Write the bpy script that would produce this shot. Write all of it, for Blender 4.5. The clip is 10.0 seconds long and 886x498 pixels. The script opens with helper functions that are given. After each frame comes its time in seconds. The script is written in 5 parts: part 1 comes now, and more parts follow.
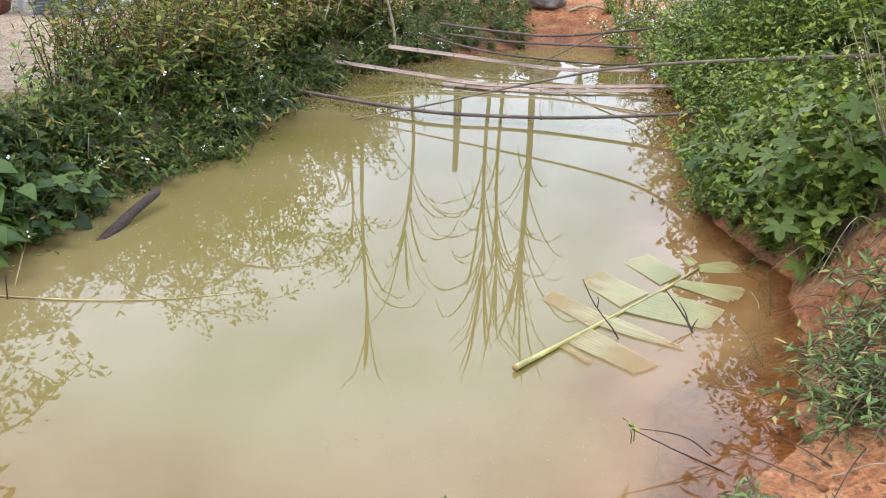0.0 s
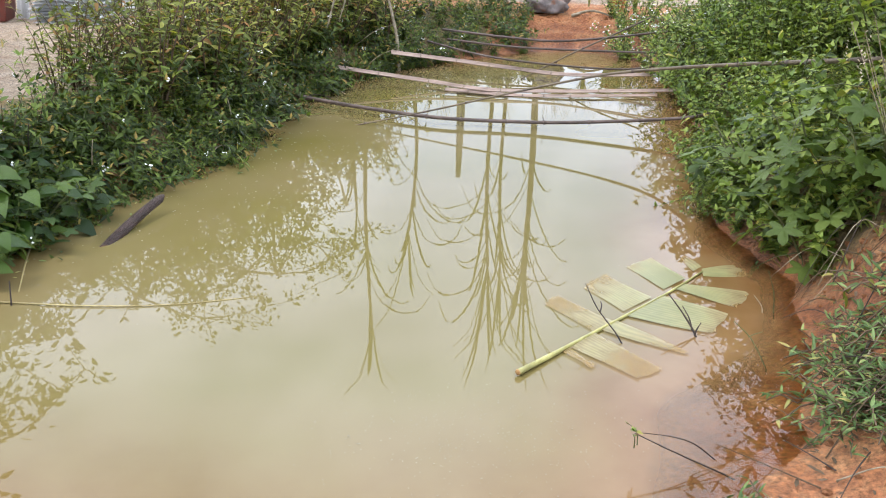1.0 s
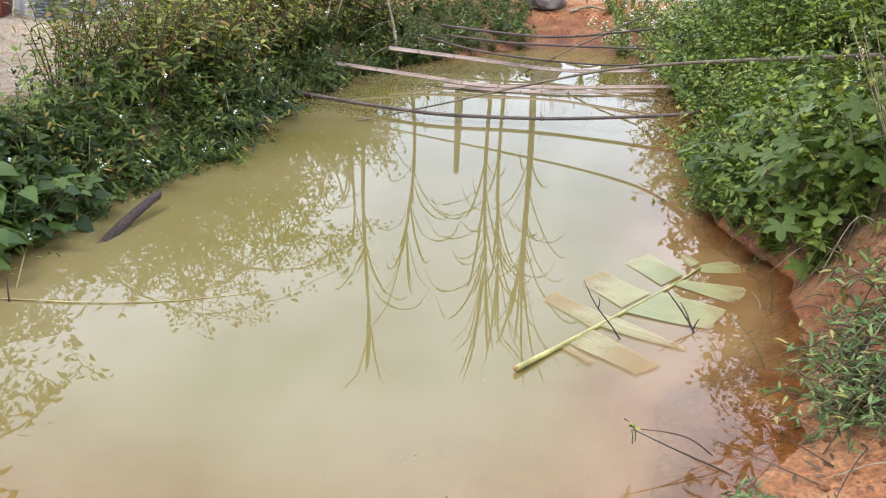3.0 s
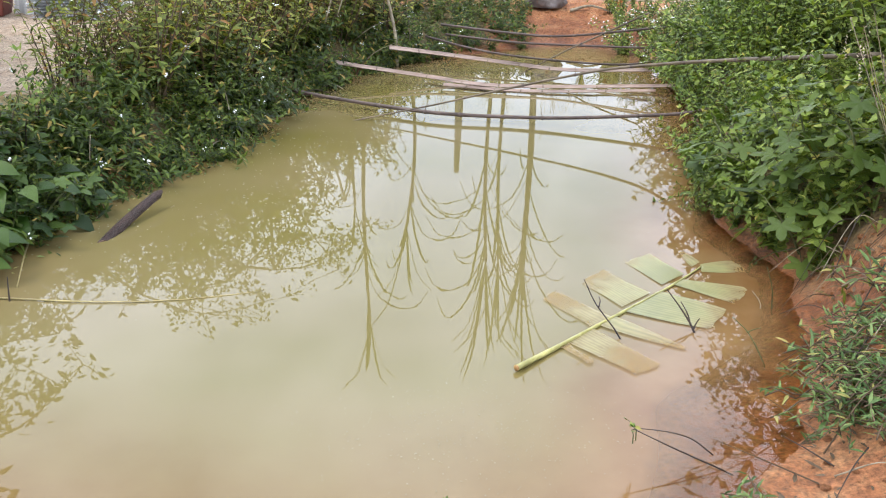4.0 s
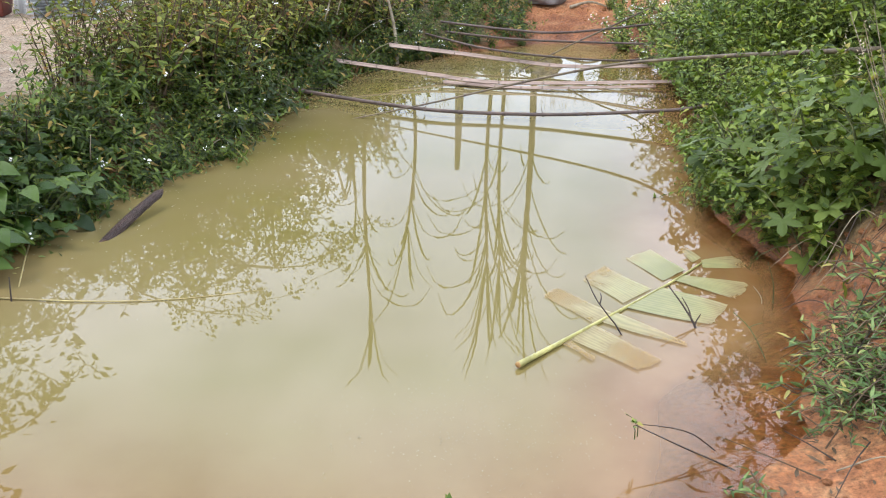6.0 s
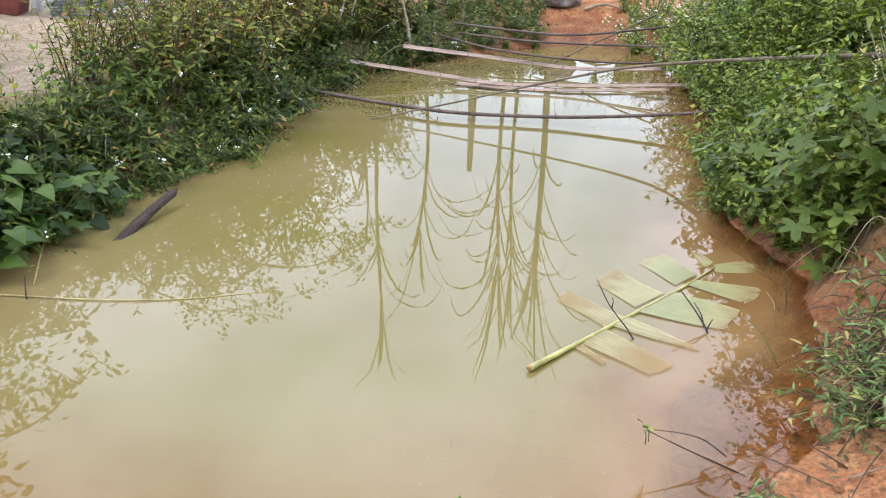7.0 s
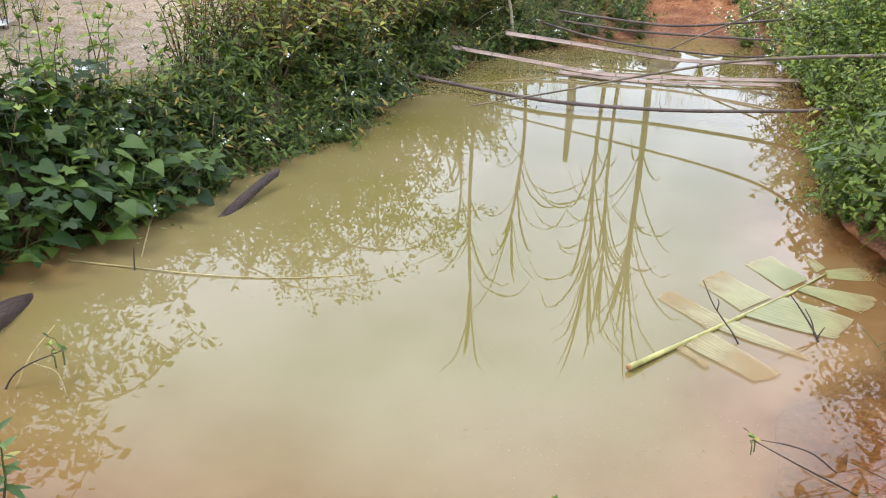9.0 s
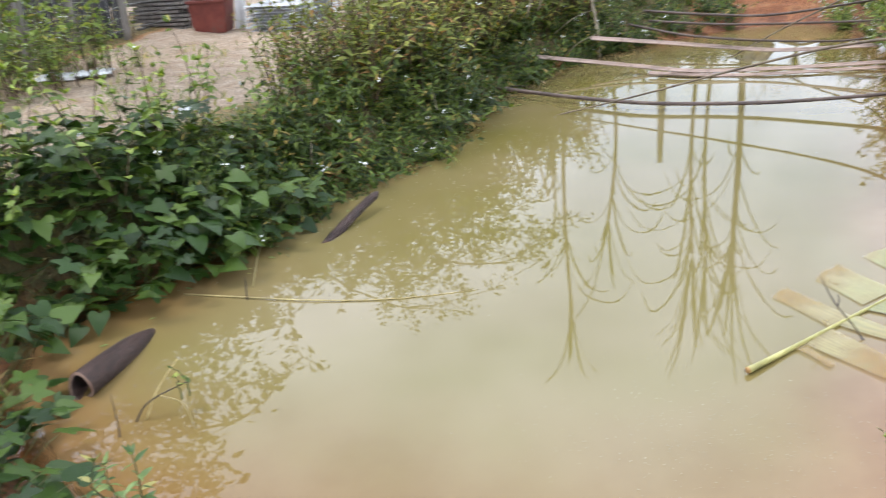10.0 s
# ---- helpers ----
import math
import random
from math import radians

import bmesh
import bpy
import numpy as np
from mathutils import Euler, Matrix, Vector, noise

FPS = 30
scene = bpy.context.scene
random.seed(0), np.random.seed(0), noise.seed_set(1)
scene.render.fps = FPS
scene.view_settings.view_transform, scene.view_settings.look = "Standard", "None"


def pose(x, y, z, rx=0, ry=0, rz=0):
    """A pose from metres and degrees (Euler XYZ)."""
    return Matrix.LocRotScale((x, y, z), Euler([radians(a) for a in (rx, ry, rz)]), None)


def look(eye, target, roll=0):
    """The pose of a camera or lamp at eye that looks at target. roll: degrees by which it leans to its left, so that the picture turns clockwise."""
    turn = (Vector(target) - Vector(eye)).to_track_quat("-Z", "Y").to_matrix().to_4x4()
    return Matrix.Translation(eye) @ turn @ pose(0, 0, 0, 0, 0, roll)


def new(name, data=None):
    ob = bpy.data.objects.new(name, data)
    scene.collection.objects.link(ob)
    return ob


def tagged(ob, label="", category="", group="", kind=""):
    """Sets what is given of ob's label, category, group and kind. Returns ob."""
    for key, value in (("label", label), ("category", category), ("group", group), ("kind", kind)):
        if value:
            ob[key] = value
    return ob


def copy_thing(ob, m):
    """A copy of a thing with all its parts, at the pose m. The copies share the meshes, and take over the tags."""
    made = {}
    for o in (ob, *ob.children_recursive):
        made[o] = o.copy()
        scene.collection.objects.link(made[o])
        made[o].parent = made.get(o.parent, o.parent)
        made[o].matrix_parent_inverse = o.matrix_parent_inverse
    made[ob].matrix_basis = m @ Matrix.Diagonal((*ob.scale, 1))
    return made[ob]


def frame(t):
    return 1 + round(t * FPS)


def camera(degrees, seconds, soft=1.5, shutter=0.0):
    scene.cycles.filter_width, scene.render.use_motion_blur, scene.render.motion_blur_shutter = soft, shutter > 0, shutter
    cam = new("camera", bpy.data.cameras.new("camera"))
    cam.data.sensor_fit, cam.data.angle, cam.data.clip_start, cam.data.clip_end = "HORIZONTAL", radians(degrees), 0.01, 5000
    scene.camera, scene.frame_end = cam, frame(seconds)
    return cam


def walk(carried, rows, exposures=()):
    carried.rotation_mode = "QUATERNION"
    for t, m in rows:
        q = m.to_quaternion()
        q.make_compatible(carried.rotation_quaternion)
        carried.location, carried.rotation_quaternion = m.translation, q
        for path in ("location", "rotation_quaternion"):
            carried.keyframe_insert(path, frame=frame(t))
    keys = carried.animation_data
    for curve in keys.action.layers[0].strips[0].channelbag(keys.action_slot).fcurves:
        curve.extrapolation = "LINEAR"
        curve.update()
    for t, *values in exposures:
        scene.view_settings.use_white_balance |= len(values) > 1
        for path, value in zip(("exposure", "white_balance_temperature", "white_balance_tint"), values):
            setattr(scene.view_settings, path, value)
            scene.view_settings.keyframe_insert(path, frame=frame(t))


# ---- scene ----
cam = camera(52.5, 10.0, 1.1, 0.3)
# seconds, eye x y z, turn to the left, tilt up, lean to the left
ROWS = [
    (0.0, 0.000, 0.000, 1.624, 0.00, -21.74, 1.69),
    (0.5, 0.003, -0.005, 1.623, 0.28, -21.26, 1.60),
    (1.0, 0.005, -0.002, 1.622, 0.28, -21.40, 1.39),
    (1.5, 0.004, -0.001, 1.622, 0.25, -21.48, 1.45),
    (2.0, 0.006, 0.002, 1.620, 0.32, -21.46, 1.68),
    (2.5, 0.005, -0.001, 1.621, 0.12, -21.55, 1.45),
    (4.0, 0.003, 0.000, 1.623, 0.14, -21.70, 1.44),
    (4.5, 0.005, 0.002, 1.620, 0.13, -21.65, 1.31),
    (5.0, 0.002, -0.001, 1.623, 0.10, -21.72, 1.20),
    (5.5, 0.005, -0.001, 1.621, 0.16, -21.88, 1.06),
    (7.0, -0.000, -0.005, 1.633, 1.00, -21.85, 1.32),
    (7.2, -0.023, 0.041, 1.613, 3.39, -22.15, 2.41),
    (7.5, -0.053, 0.041, 1.619, 6.56, -23.00, 5.10),
    (7.7, -0.105, 0.056, 1.618, 5.21, -22.80, 6.43),
    (8.0, -0.097, 0.036, 1.631, 9.44, -22.14, 3.63),
    (8.5, -0.068, 0.028, 1.627, 8.03, -21.70, 2.39),
    (9.0, -0.055, 0.032, 1.624, 6.97, -22.80, 1.76),
    (9.5, -0.057, 0.032, 1.621, 7.21, -22.81, 1.59),
    (9.8, -0.107, 0.023, 1.633, 9.42, -21.94, -1.83),
    (10.0, -0.089, 0.024, 1.636, 13.47, -21.86, -4.39),
]
walk(cam, [(t, pose(x, y, z) @ pose(0, 0, 0, 0, 0, yaw) @ pose(0, 0, 0, 90 + tilt) @ pose(0, 0, 0, 0, 0, lean)) for t, x, y, z, yaw, tilt, lean in ROWS])

# ---- light: a bright overcast sky with thin cloud, and a very soft sun ----
SUN_EL, SUN_AZ = radians(64), radians(285)
world = bpy.data.worlds.new("overcast")
scene.world = world
world.use_nodes = True
wn, wl = world.node_tree.nodes, world.node_tree.links
wn.clear()
w_out = wn.new("ShaderNodeOutputWorld")
w_bg = wn.new("ShaderNodeBackground")
w_bg.inputs["Strength"].default_value = 0.12
w_sky = wn.new("ShaderNodeTexSky")
w_sky.sky_type = "NISHITA"
w_sky.sun_disc = False
w_sky.sun_elevation, w_sky.sun_rotation = SUN_EL, SUN_AZ
w_co = wn.new("ShaderNodeTexCoord")
w_noise = wn.new("ShaderNodeTexNoise")
w_noise.inputs["Scale"].default_value = 2.6
w_noise.inputs["Detail"].default_value = 6
w_noise.inputs["Roughness"].default_value = 0.55
w_ramp = wn.new("ShaderNodeValToRGB")
w_ramp.color_ramp.elements[0].position, w_ramp.color_ramp.elements[0].color = 0.41, (16.0, 18.4, 22.8, 1)
w_ramp.color_ramp.elements[1].position, w_ramp.color_ramp.elements[1].color = 0.61, (29.5, 31.4, 35.8, 1)
w_mix = wn.new("ShaderNodeMix")
w_mix.data_type = "RGBA"
w_mix.inputs["Factor"].default_value = 0.88
wl.new(w_co.outputs["Generated"], w_noise.inputs["Vector"])
wl.new(w_noise.outputs["Fac"], w_ramp.inputs["Fac"])
wl.new(w_sky.outputs["Color"], w_mix.inputs["A"])
wl.new(w_ramp.outputs["Color"], w_mix.inputs["B"])
wl.new(w_mix.outputs["Result"], w_bg.inputs["Color"])
wl.new(w_bg.outputs["Background"], w_out.inputs["Surface"])
sun_data = bpy.data.lights.new("sun", "SUN")
sun_data.energy, sun_data.angle, sun_data.color = 2.0, radians(14), (1.0, 0.95, 0.87)
sun = new("sun", sun_data)
SUN_DIR = Vector((math.sin(SUN_AZ) * math.cos(SUN_EL), math.cos(SUN_AZ) * math.cos(SUN_EL), math.sin(SUN_EL)))
sun.matrix_world = look(SUN_DIR * 60, (0, 5, 0))
scene.view_settings.exposure = 0.0


# ---- materials ----
def node_mat(name):
    m = bpy.data.materials.new(name)
    m.use_nodes = True
    n, l = m.node_tree.nodes, m.node_tree.links
    n.clear()
    out = n.new("ShaderNodeOutputMaterial")
    return m, n, l, out


def noise_node(n, l, scale, detail=4, rough=0.6, vec=None):
    t = n.new("ShaderNodeTexNoise")
    t.inputs["Scale"].default_value, t.inputs["Detail"].default_value, t.inputs["Roughness"].default_value = scale, detail, rough
    if vec is not None:
        l.new(vec, t.inputs["Vector"])
    return t


def ramp_node(n, l, fac, stops):
    r = n.new("ShaderNodeValToRGB")
    e = r.color_ramp.elements
    while len(e) < len(stops):
        e.new(0.5)
    for k, (p, c) in enumerate(stops):
        e[k].position, e[k].color = p, (*c, 1)
    l.new(fac, r.inputs["Fac"])
    return r


def mix_node(n, l, fac, a, b, blend="MIX"):
    m = n.new("ShaderNodeMix")
    m.data_type, m.blend_type = "RGBA", blend
    for key, v in (("Factor", fac), ("A", a), ("B", b)):
        sock = m.inputs[key]
        if isinstance(v, (int, float)):
            sock.default_value = v
        elif isinstance(v, tuple):
            sock.default_value = (*v, 1)
        else:
            l.new(v, sock)
    return m.outputs["Result"]


def leaf_mat(name, dark, mid, light, odd, odd_share=0.06, rough=0.46, through_light=0.28):
    """Leaves: colour varies leaf by leaf, with a few yellowed ones, blotches, and light passing through."""
    m, n, l, out = node_mat(name)
    geo = n.new("ShaderNodeNewGeometry")
    obi = n.new("ShaderNodeObjectInfo")
    add = n.new("ShaderNodeMath")
    add.operation = "ADD"
    l.new(geo.outputs["Random Per Island"], add.inputs[0])
    l.new(obi.outputs["Random"], add.inputs[1])
    fr = n.new("ShaderNodeMath")
    fr.operation = "FRACT"
    l.new(add.outputs[0], fr.inputs[0])
    base = ramp_node(n, l, fr.outputs[0], [(0.0, dark), (0.55, mid), (1 - odd_share - 0.02, light), (1 - odd_share, odd)])
    co = n.new("ShaderNodeTexCoord")
    nz = noise_node(n, l, 38, 3, 0.6, co.outputs["Object"])
    col = mix_node(n, l, 0.35, base.outputs["Color"], nz.outputs["Fac"], "OVERLAY")
    big = noise_node(n, l, 1.1, 2, 0.5, geo.outputs["Position"])
    tone = ramp_node(n, l, big.outputs["Fac"], [(0.3, (0.72, 0.80, 0.72)), (0.7, (1.15, 1.1, 1.0))])
    col = mix_node(n, l, 1.0, col, tone.outputs["Color"], "MULTIPLY")
    p = n.new("ShaderNodeBsdfPrincipled")
    l.new(col, p.inputs["Base Color"])
    p.inputs["Roughness"].default_value = rough
    p.inputs["Specular IOR Level"].default_value = 0.22
    bump = n.new("ShaderNodeBump")
    bump.inputs["Strength"].default_value, bump.inputs["Distance"].default_value = 0.35, 0.004
    l.new(nz.outputs["Fac"], bump.inputs["Height"])
    l.new(bump.outputs["Normal"], p.inputs["Normal"])
    tr = n.new("ShaderNodeBsdfTranslucent")
    warm = mix_node(n, l, 1.0, col, (1.5, 1.5, 0.6), "MULTIPLY")
    l.new(warm, tr.inputs["Color"])
    mx = n.new("ShaderNodeMixShader")
    mx.inputs["Fac"].default_value = through_light
    l.new(p.outputs[0], mx.inputs[1])
    l.new(tr.outputs[0], mx.inputs[2])
    l.new(mx.outputs[0], out.inputs["Surface"])
    return m


def rough_mat(name, a, b, scale=12.0, rough=0.8, bump=0.5, dist=0.01, streak=None, spec=0.3, c=None):
    """A worn matt surface: two tones at two scales, with relief. streak stretches the grain along x, y, z."""
    m, n, l, out = node_mat(name)
    co = n.new("ShaderNodeTexCoord")
    vec = co.outputs["Object"]
    if streak:
        mp = n.new("ShaderNodeMapping")
        mp.inputs["Scale"].default_value = streak
        l.new(vec, mp.inputs["Vector"])
        vec = mp.outputs["Vector"]
    fine = noise_node(n, l, scale, 6, 0.65, vec)
    wide = noise_node(n, l, scale * 0.17, 3, 0.5, vec)
    r1 = ramp_node(n, l, fine.outputs["Fac"], [(0.3, a), (0.7, b)])
    r2 = ramp_node(n, l, wide.outputs["Fac"], [(0.35, (0.62, 0.62, 0.62)), (0.68, (1.2, 1.2, 1.2))])
    col = mix_node(n, l, 1.0, r1.outputs["Color"], r2.outputs["Color"], "MULTIPLY")
    if c:
        spots = noise_node(n, l, scale * 0.5, 4, 0.7, vec)
        mask = ramp_node(n, l, spots.outputs["Fac"], [(0.56, (0, 0, 0)), (0.66, (1, 1, 1))])
        col = mix_node(n, l, mask.outputs["Color"], col, c)
    p = n.new("ShaderNodeBsdfPrincipled")
    l.new(col, p.inputs["Base Color"])
    p.inputs["Roughness"].default_value, p.inputs["Specular IOR Level"].default_value = rough, spec
    bp = n.new("ShaderNodeBump")
    bp.inputs["Strength"].default_value, bp.inputs["Distance"].default_value = bump, dist
    l.new(fine.outputs["Fac"], bp.inputs["Height"])
    l.new(bp.outputs["Normal"], p.inputs["Normal"])
    l.new(p.outputs[0], out.inputs["Surface"])
    return m


HERB = leaf_mat("herb_leaf", (0.013, 0.024, 0.004), (0.052, 0.083, 0.013), (0.140, 0.185, 0.036), (0.28, 0.20, 0.06), 0.04)
HERB_RIGHT = leaf_mat("bush_leaf", (0.034, 0.060, 0.011), (0.145, 0.205, 0.040), (0.300, 0.360, 0.092), (0.34, 0.30, 0.08), 0.03)
DRY_WEED = leaf_mat("dry_weed_leaf", (0.05, 0.062, 0.014), (0.155, 0.175, 0.040), (0.34, 0.34, 0.090), (0.28, 0.15, 0.06), 0.08, 0.6)
HEART = leaf_mat("vine_leaf", (0.010, 0.025, 0.005), (0.025, 0.055, 0.009), (0.066, 0.108, 0.019), (0.085, 0.13, 0.026), 0.02, 0.36, 0.22)
LOBED = leaf_mat("lobed_leaf", (0.045, 0.075, 0.015), (0.080, 0.120, 0.026), (0.135, 0.180, 0.044), (0.14, 0.18, 0.05), 0.03, 0.42, 0.30)
CREEPER = leaf_mat("creeper_leaf", (0.045, 0.085, 0.028), (0.095, 0.155, 0.052), (0.19, 0.26, 0.10), (0.30, 0.27, 0.10), 0.05, 0.4, 0.25)
TREE = leaf_mat("tree_leaf", (0.03, 0.07, 0.015), (0.055, 0.115, 0.022), (0.09, 0.16, 0.03), (0.2, 0.2, 0.05), 0.03)
CANE = leaf_mat("cane_leaf", (0.05, 0.09, 0.02), (0.08, 0.13, 0.03), (0.11, 0.16, 0.04), (0.2, 0.18, 0.06), 0.05)
GRASS = leaf_mat("grass_blade", (0.10, 0.14, 0.03), (0.17, 0.20, 0.05), (0.26, 0.26, 0.08), (0.38, 0.30, 0.14), 0.2, 0.55)
STEM = rough_mat("green_stem", (0.05, 0.07, 0.018), (0.11, 0.11, 0.04), 30, 0.6)
STEM_BROWN = rough_mat("brown_stem", (0.07, 0.045, 0.025), (0.15, 0.10, 0.06), 30, 0.75)
DRY_STALK = rough_mat("dry_stalk", (0.22, 0.17, 0.11), (0.42, 0.36, 0.26), 25, 0.75)
PETAL = rough_mat("white_petal", (0.72, 0.72, 0.70), (0.85, 0.85, 0.82), 30, 0.7, 0.1)
BARK = rough_mat("tree_bark", (0.10, 0.085, 0.065), (0.20, 0.17, 0.13), 9, 0.9, 0.8, 0.02)
BAMBOO = rough_mat("weathered_bamboo", (0.050, 0.032, 0.027), (0.135, 0.095, 0.076), 14, 0.55, 0.4, 0.004, (1, 6, 6), 0.4)
BAMBOO_PALE = rough_mat("split_bamboo_inside", (0.19, 0.125, 0.10), (0.36, 0.27, 0.22), 10, 0.6, 0.4, 0.004, (1, 9, 9), 0.4, (0.22, 0.14, 0.10))
BAMBOO_TAN = rough_mat("tan_bamboo", (0.085, 0.062, 0.038), (0.18, 0.135, 0.085), 14, 0.5, 0.3, 0.004, (1, 6, 6), 0.4)
NODE_DARK = rough_mat("bamboo_node", (0.08, 0.06, 0.05), (0.16, 0.12, 0.10), 30, 0.7)
BARK_WET = rough_mat("wet_dark_bark", (0.018, 0.011, 0.010), (0.105, 0.064, 0.052), 26, 0.45, 1.0, 0.015, (8, 1, 8), 0.25)
BARK_EDGE = rough_mat("bark_inside", (0.20, 0.12, 0.09), (0.38, 0.26, 0.20), 22, 0.55, 0.8, 0.006)
TWIG = rough_mat("dark_twig", (0.025, 0.018, 0.014), (0.07, 0.05, 0.04), 30, 0.7)
REED = rough_mat("yellow_reed", (0.28, 0.21, 0.08), (0.42, 0.34, 0.15), 20, 0.5)
MIDRIB = rough_mat("banana_midrib", (0.30, 0.275, 0.085), (0.44, 0.41, 0.17), 14, 0.4, 0.2, 0.003, (6, 1, 6))
CUT_END = rough_mat("cut_stalk_end", (0.20, 0.10, 0.04), (0.38, 0.22, 0.08), 40, 0.6)
RED_TUB = rough_mat("rusty_red_tub", (0.12, 0.028, 0.02), (0.20, 0.05, 0.035), 8, 0.6, 0.3, 0.004, None, 0.3, (0.14, 0.055, 0.04))
WHITE_BOARD = rough_mat("whitewashed_board", (0.55, 0.55, 0.54), (0.76, 0.76, 0.75), 9, 0.8, 0.3, 0.003, (8, 8, 1))
ZINC = rough_mat("weathered_zinc", (0.34, 0.35, 0.36), (0.52, 0.53, 0.54), 12, 0.45, 0.2, 0.003, None, 0.5, (0.40, 0.33, 0.28))
GREY_WOOD = rough_mat("grey_weathered_wood", (0.13, 0.115, 0.10), (0.27, 0.245, 0.22), 10, 0.85, 0.6, 0.006, (9, 9, 1))
DARK_WOOD = rough_mat("dark_weathered_wood", (0.035, 0.035, 0.04), (0.09, 0.085, 0.085), 10, 0.85, 0.6, 0.006, (9, 9, 1))
WIRE = rough_mat("rusty_wire", (0.20, 0.20, 0.20), (0.33, 0.32, 0.30), 40, 0.55)
PLASTIC = rough_mat("white_plastic_sheet", (0.78, 0.79, 0.81), (0.86, 0.86, 0.87), 10, 0.4, 0.3, 0.01)
SACK = rough_mat("dirty_sack", (0.10, 0.085, 0.08), (0.24, 0.20, 0.185), 9, 0.8, 0.8, 0.02, None, 0.3, (0.24, 0.12, 0.08))
ORANGE = rough_mat("orange_bucket", (0.42, 0.12, 0.035), (0.52, 0.17, 0.05), 8, 0.5, 0.2)
CLOD = rough_mat("red_clay_clod", (0.28, 0.105, 0.040), (0.46, 0.21, 0.09), 16, 0.95, 0.9, 0.02)
FLECK = rough_mat("pale_fleck", (0.22, 0.20, 0.13), (0.34, 0.31, 0.22), 40, 0.8, 0.1)


def ground_mat():
    """Red clay near the pond, pale trodden sand in the yard, with pebbles, cracks, damp edges and painted bank shade
    from the sheet's own masks.
    """
    m, n, l, out = node_mat("clay_ground")
    geo = n.new("ShaderNodeNewGeometry")
    pos = geo.outputs["Position"]
    fine = noise_node(n, l, 48, 9, 0.75, pos)
    mid = noise_node(n, l, 4.5, 5, 0.6, pos)
    wide = noise_node(n, l, 0.8, 3, 0.5, pos)
    clay = ramp_node(n, l, mid.outputs["Fac"], [(0.28, (0.22, 0.076, 0.030)), (0.5, (0.43, 0.175, 0.070)), (0.72, (0.58, 0.33, 0.155))])
    sand = ramp_node(n, l, mid.outputs["Fac"], [(0.30, (0.29, 0.195, 0.125)), (0.5, (0.37, 0.280, 0.200)), (0.7, (0.45, 0.360, 0.275))])
    turf = ramp_node(n, l, mid.outputs["Fac"], [(0.3, (0.07, 0.09, 0.025)), (0.7, (0.20, 0.17, 0.07))])
    at = n.new("ShaderNodeAttribute")
    at.attribute_name = "zones"
    sep = n.new("ShaderNodeSeparateColor")
    l.new(at.outputs["Color"], sep.inputs["Color"])
    wob = n.new("ShaderNodeMath")
    wob.operation = "MULTIPLY_ADD"
    l.new(mid.outputs["Fac"], wob.inputs[0])
    wob.inputs[1].default_value = 0.9
    sub = n.new("ShaderNodeMath")
    sub.operation = "SUBTRACT"
    l.new(sep.outputs["Red"], sub.inputs[0])
    sub.inputs[1].default_value = 0.45
    l.new(sub.outputs[0], wob.inputs[2])
    yard = ramp_node(n, l, wob.outputs[0], [(0.38, (0, 0, 0)), (0.62, (1, 1, 1))])
    col = mix_node(n, l, yard.outputs["Color"], clay.outputs["Color"], sand.outputs["Color"])
    col = mix_node(n, l, sep.outputs["Green"], col, turf.outputs["Color"])
    # alpha darkens the clay: moist soil, plus shade under bank plants painted in
    damp_shade = mix_node(n, l, 1.0, col, (0.50, 0.44, 0.40), "MULTIPLY")
    col = mix_node(n, l, at.outputs["Alpha"], col, damp_shade)
    grit = ramp_node(n, l, fine.outputs["Fac"], [(0.36, (0.16, 0.16, 0.16)), (0.64, (0.86, 0.86, 0.86))])
    col = mix_node(n, l, 0.85, col, grit.outputs["Color"], "OVERLAY")
    w2 = ramp_node(n, l, wide.outputs["Fac"], [(0.3, (0.82, 0.80, 0.78)), (0.7, (1.12, 1.1, 1.08))])
    col = mix_node(n, l, 1.0, col, w2.outputs["Color"], "MULTIPLY")
    p = n.new("ShaderNodeBsdfPrincipled")
    l.new(col, p.inputs["Base Color"])
    wet = n.new("ShaderNodeMapRange")
    l.new(sep.outputs["Blue"], wet.inputs["Value"])
    wet.inputs["To Min"].default_value, wet.inputs["To Max"].default_value = 0.92, 0.42
    l.new(wet.outputs["Result"], p.inputs["Roughness"])
    vor = n.new("ShaderNodeTexVoronoi")
    vor.inputs["Scale"].default_value = 22
    l.new(pos, vor.inputs["Vector"])
    hsum = mix_node(n, l, 0.35, fine.outputs["Fac"], vor.outputs["Distance"])
    bp = n.new("ShaderNodeBump")
    bp.inputs["Strength"].default_value, bp.inputs["Distance"].default_value = 0.9, 0.045
    l.new(hsum, bp.inputs["Height"])
    l.new(bp.outputs["Normal"], p.inputs["Normal"])
    l.new(p.outputs[0], out.inputs["Surface"])
    return m


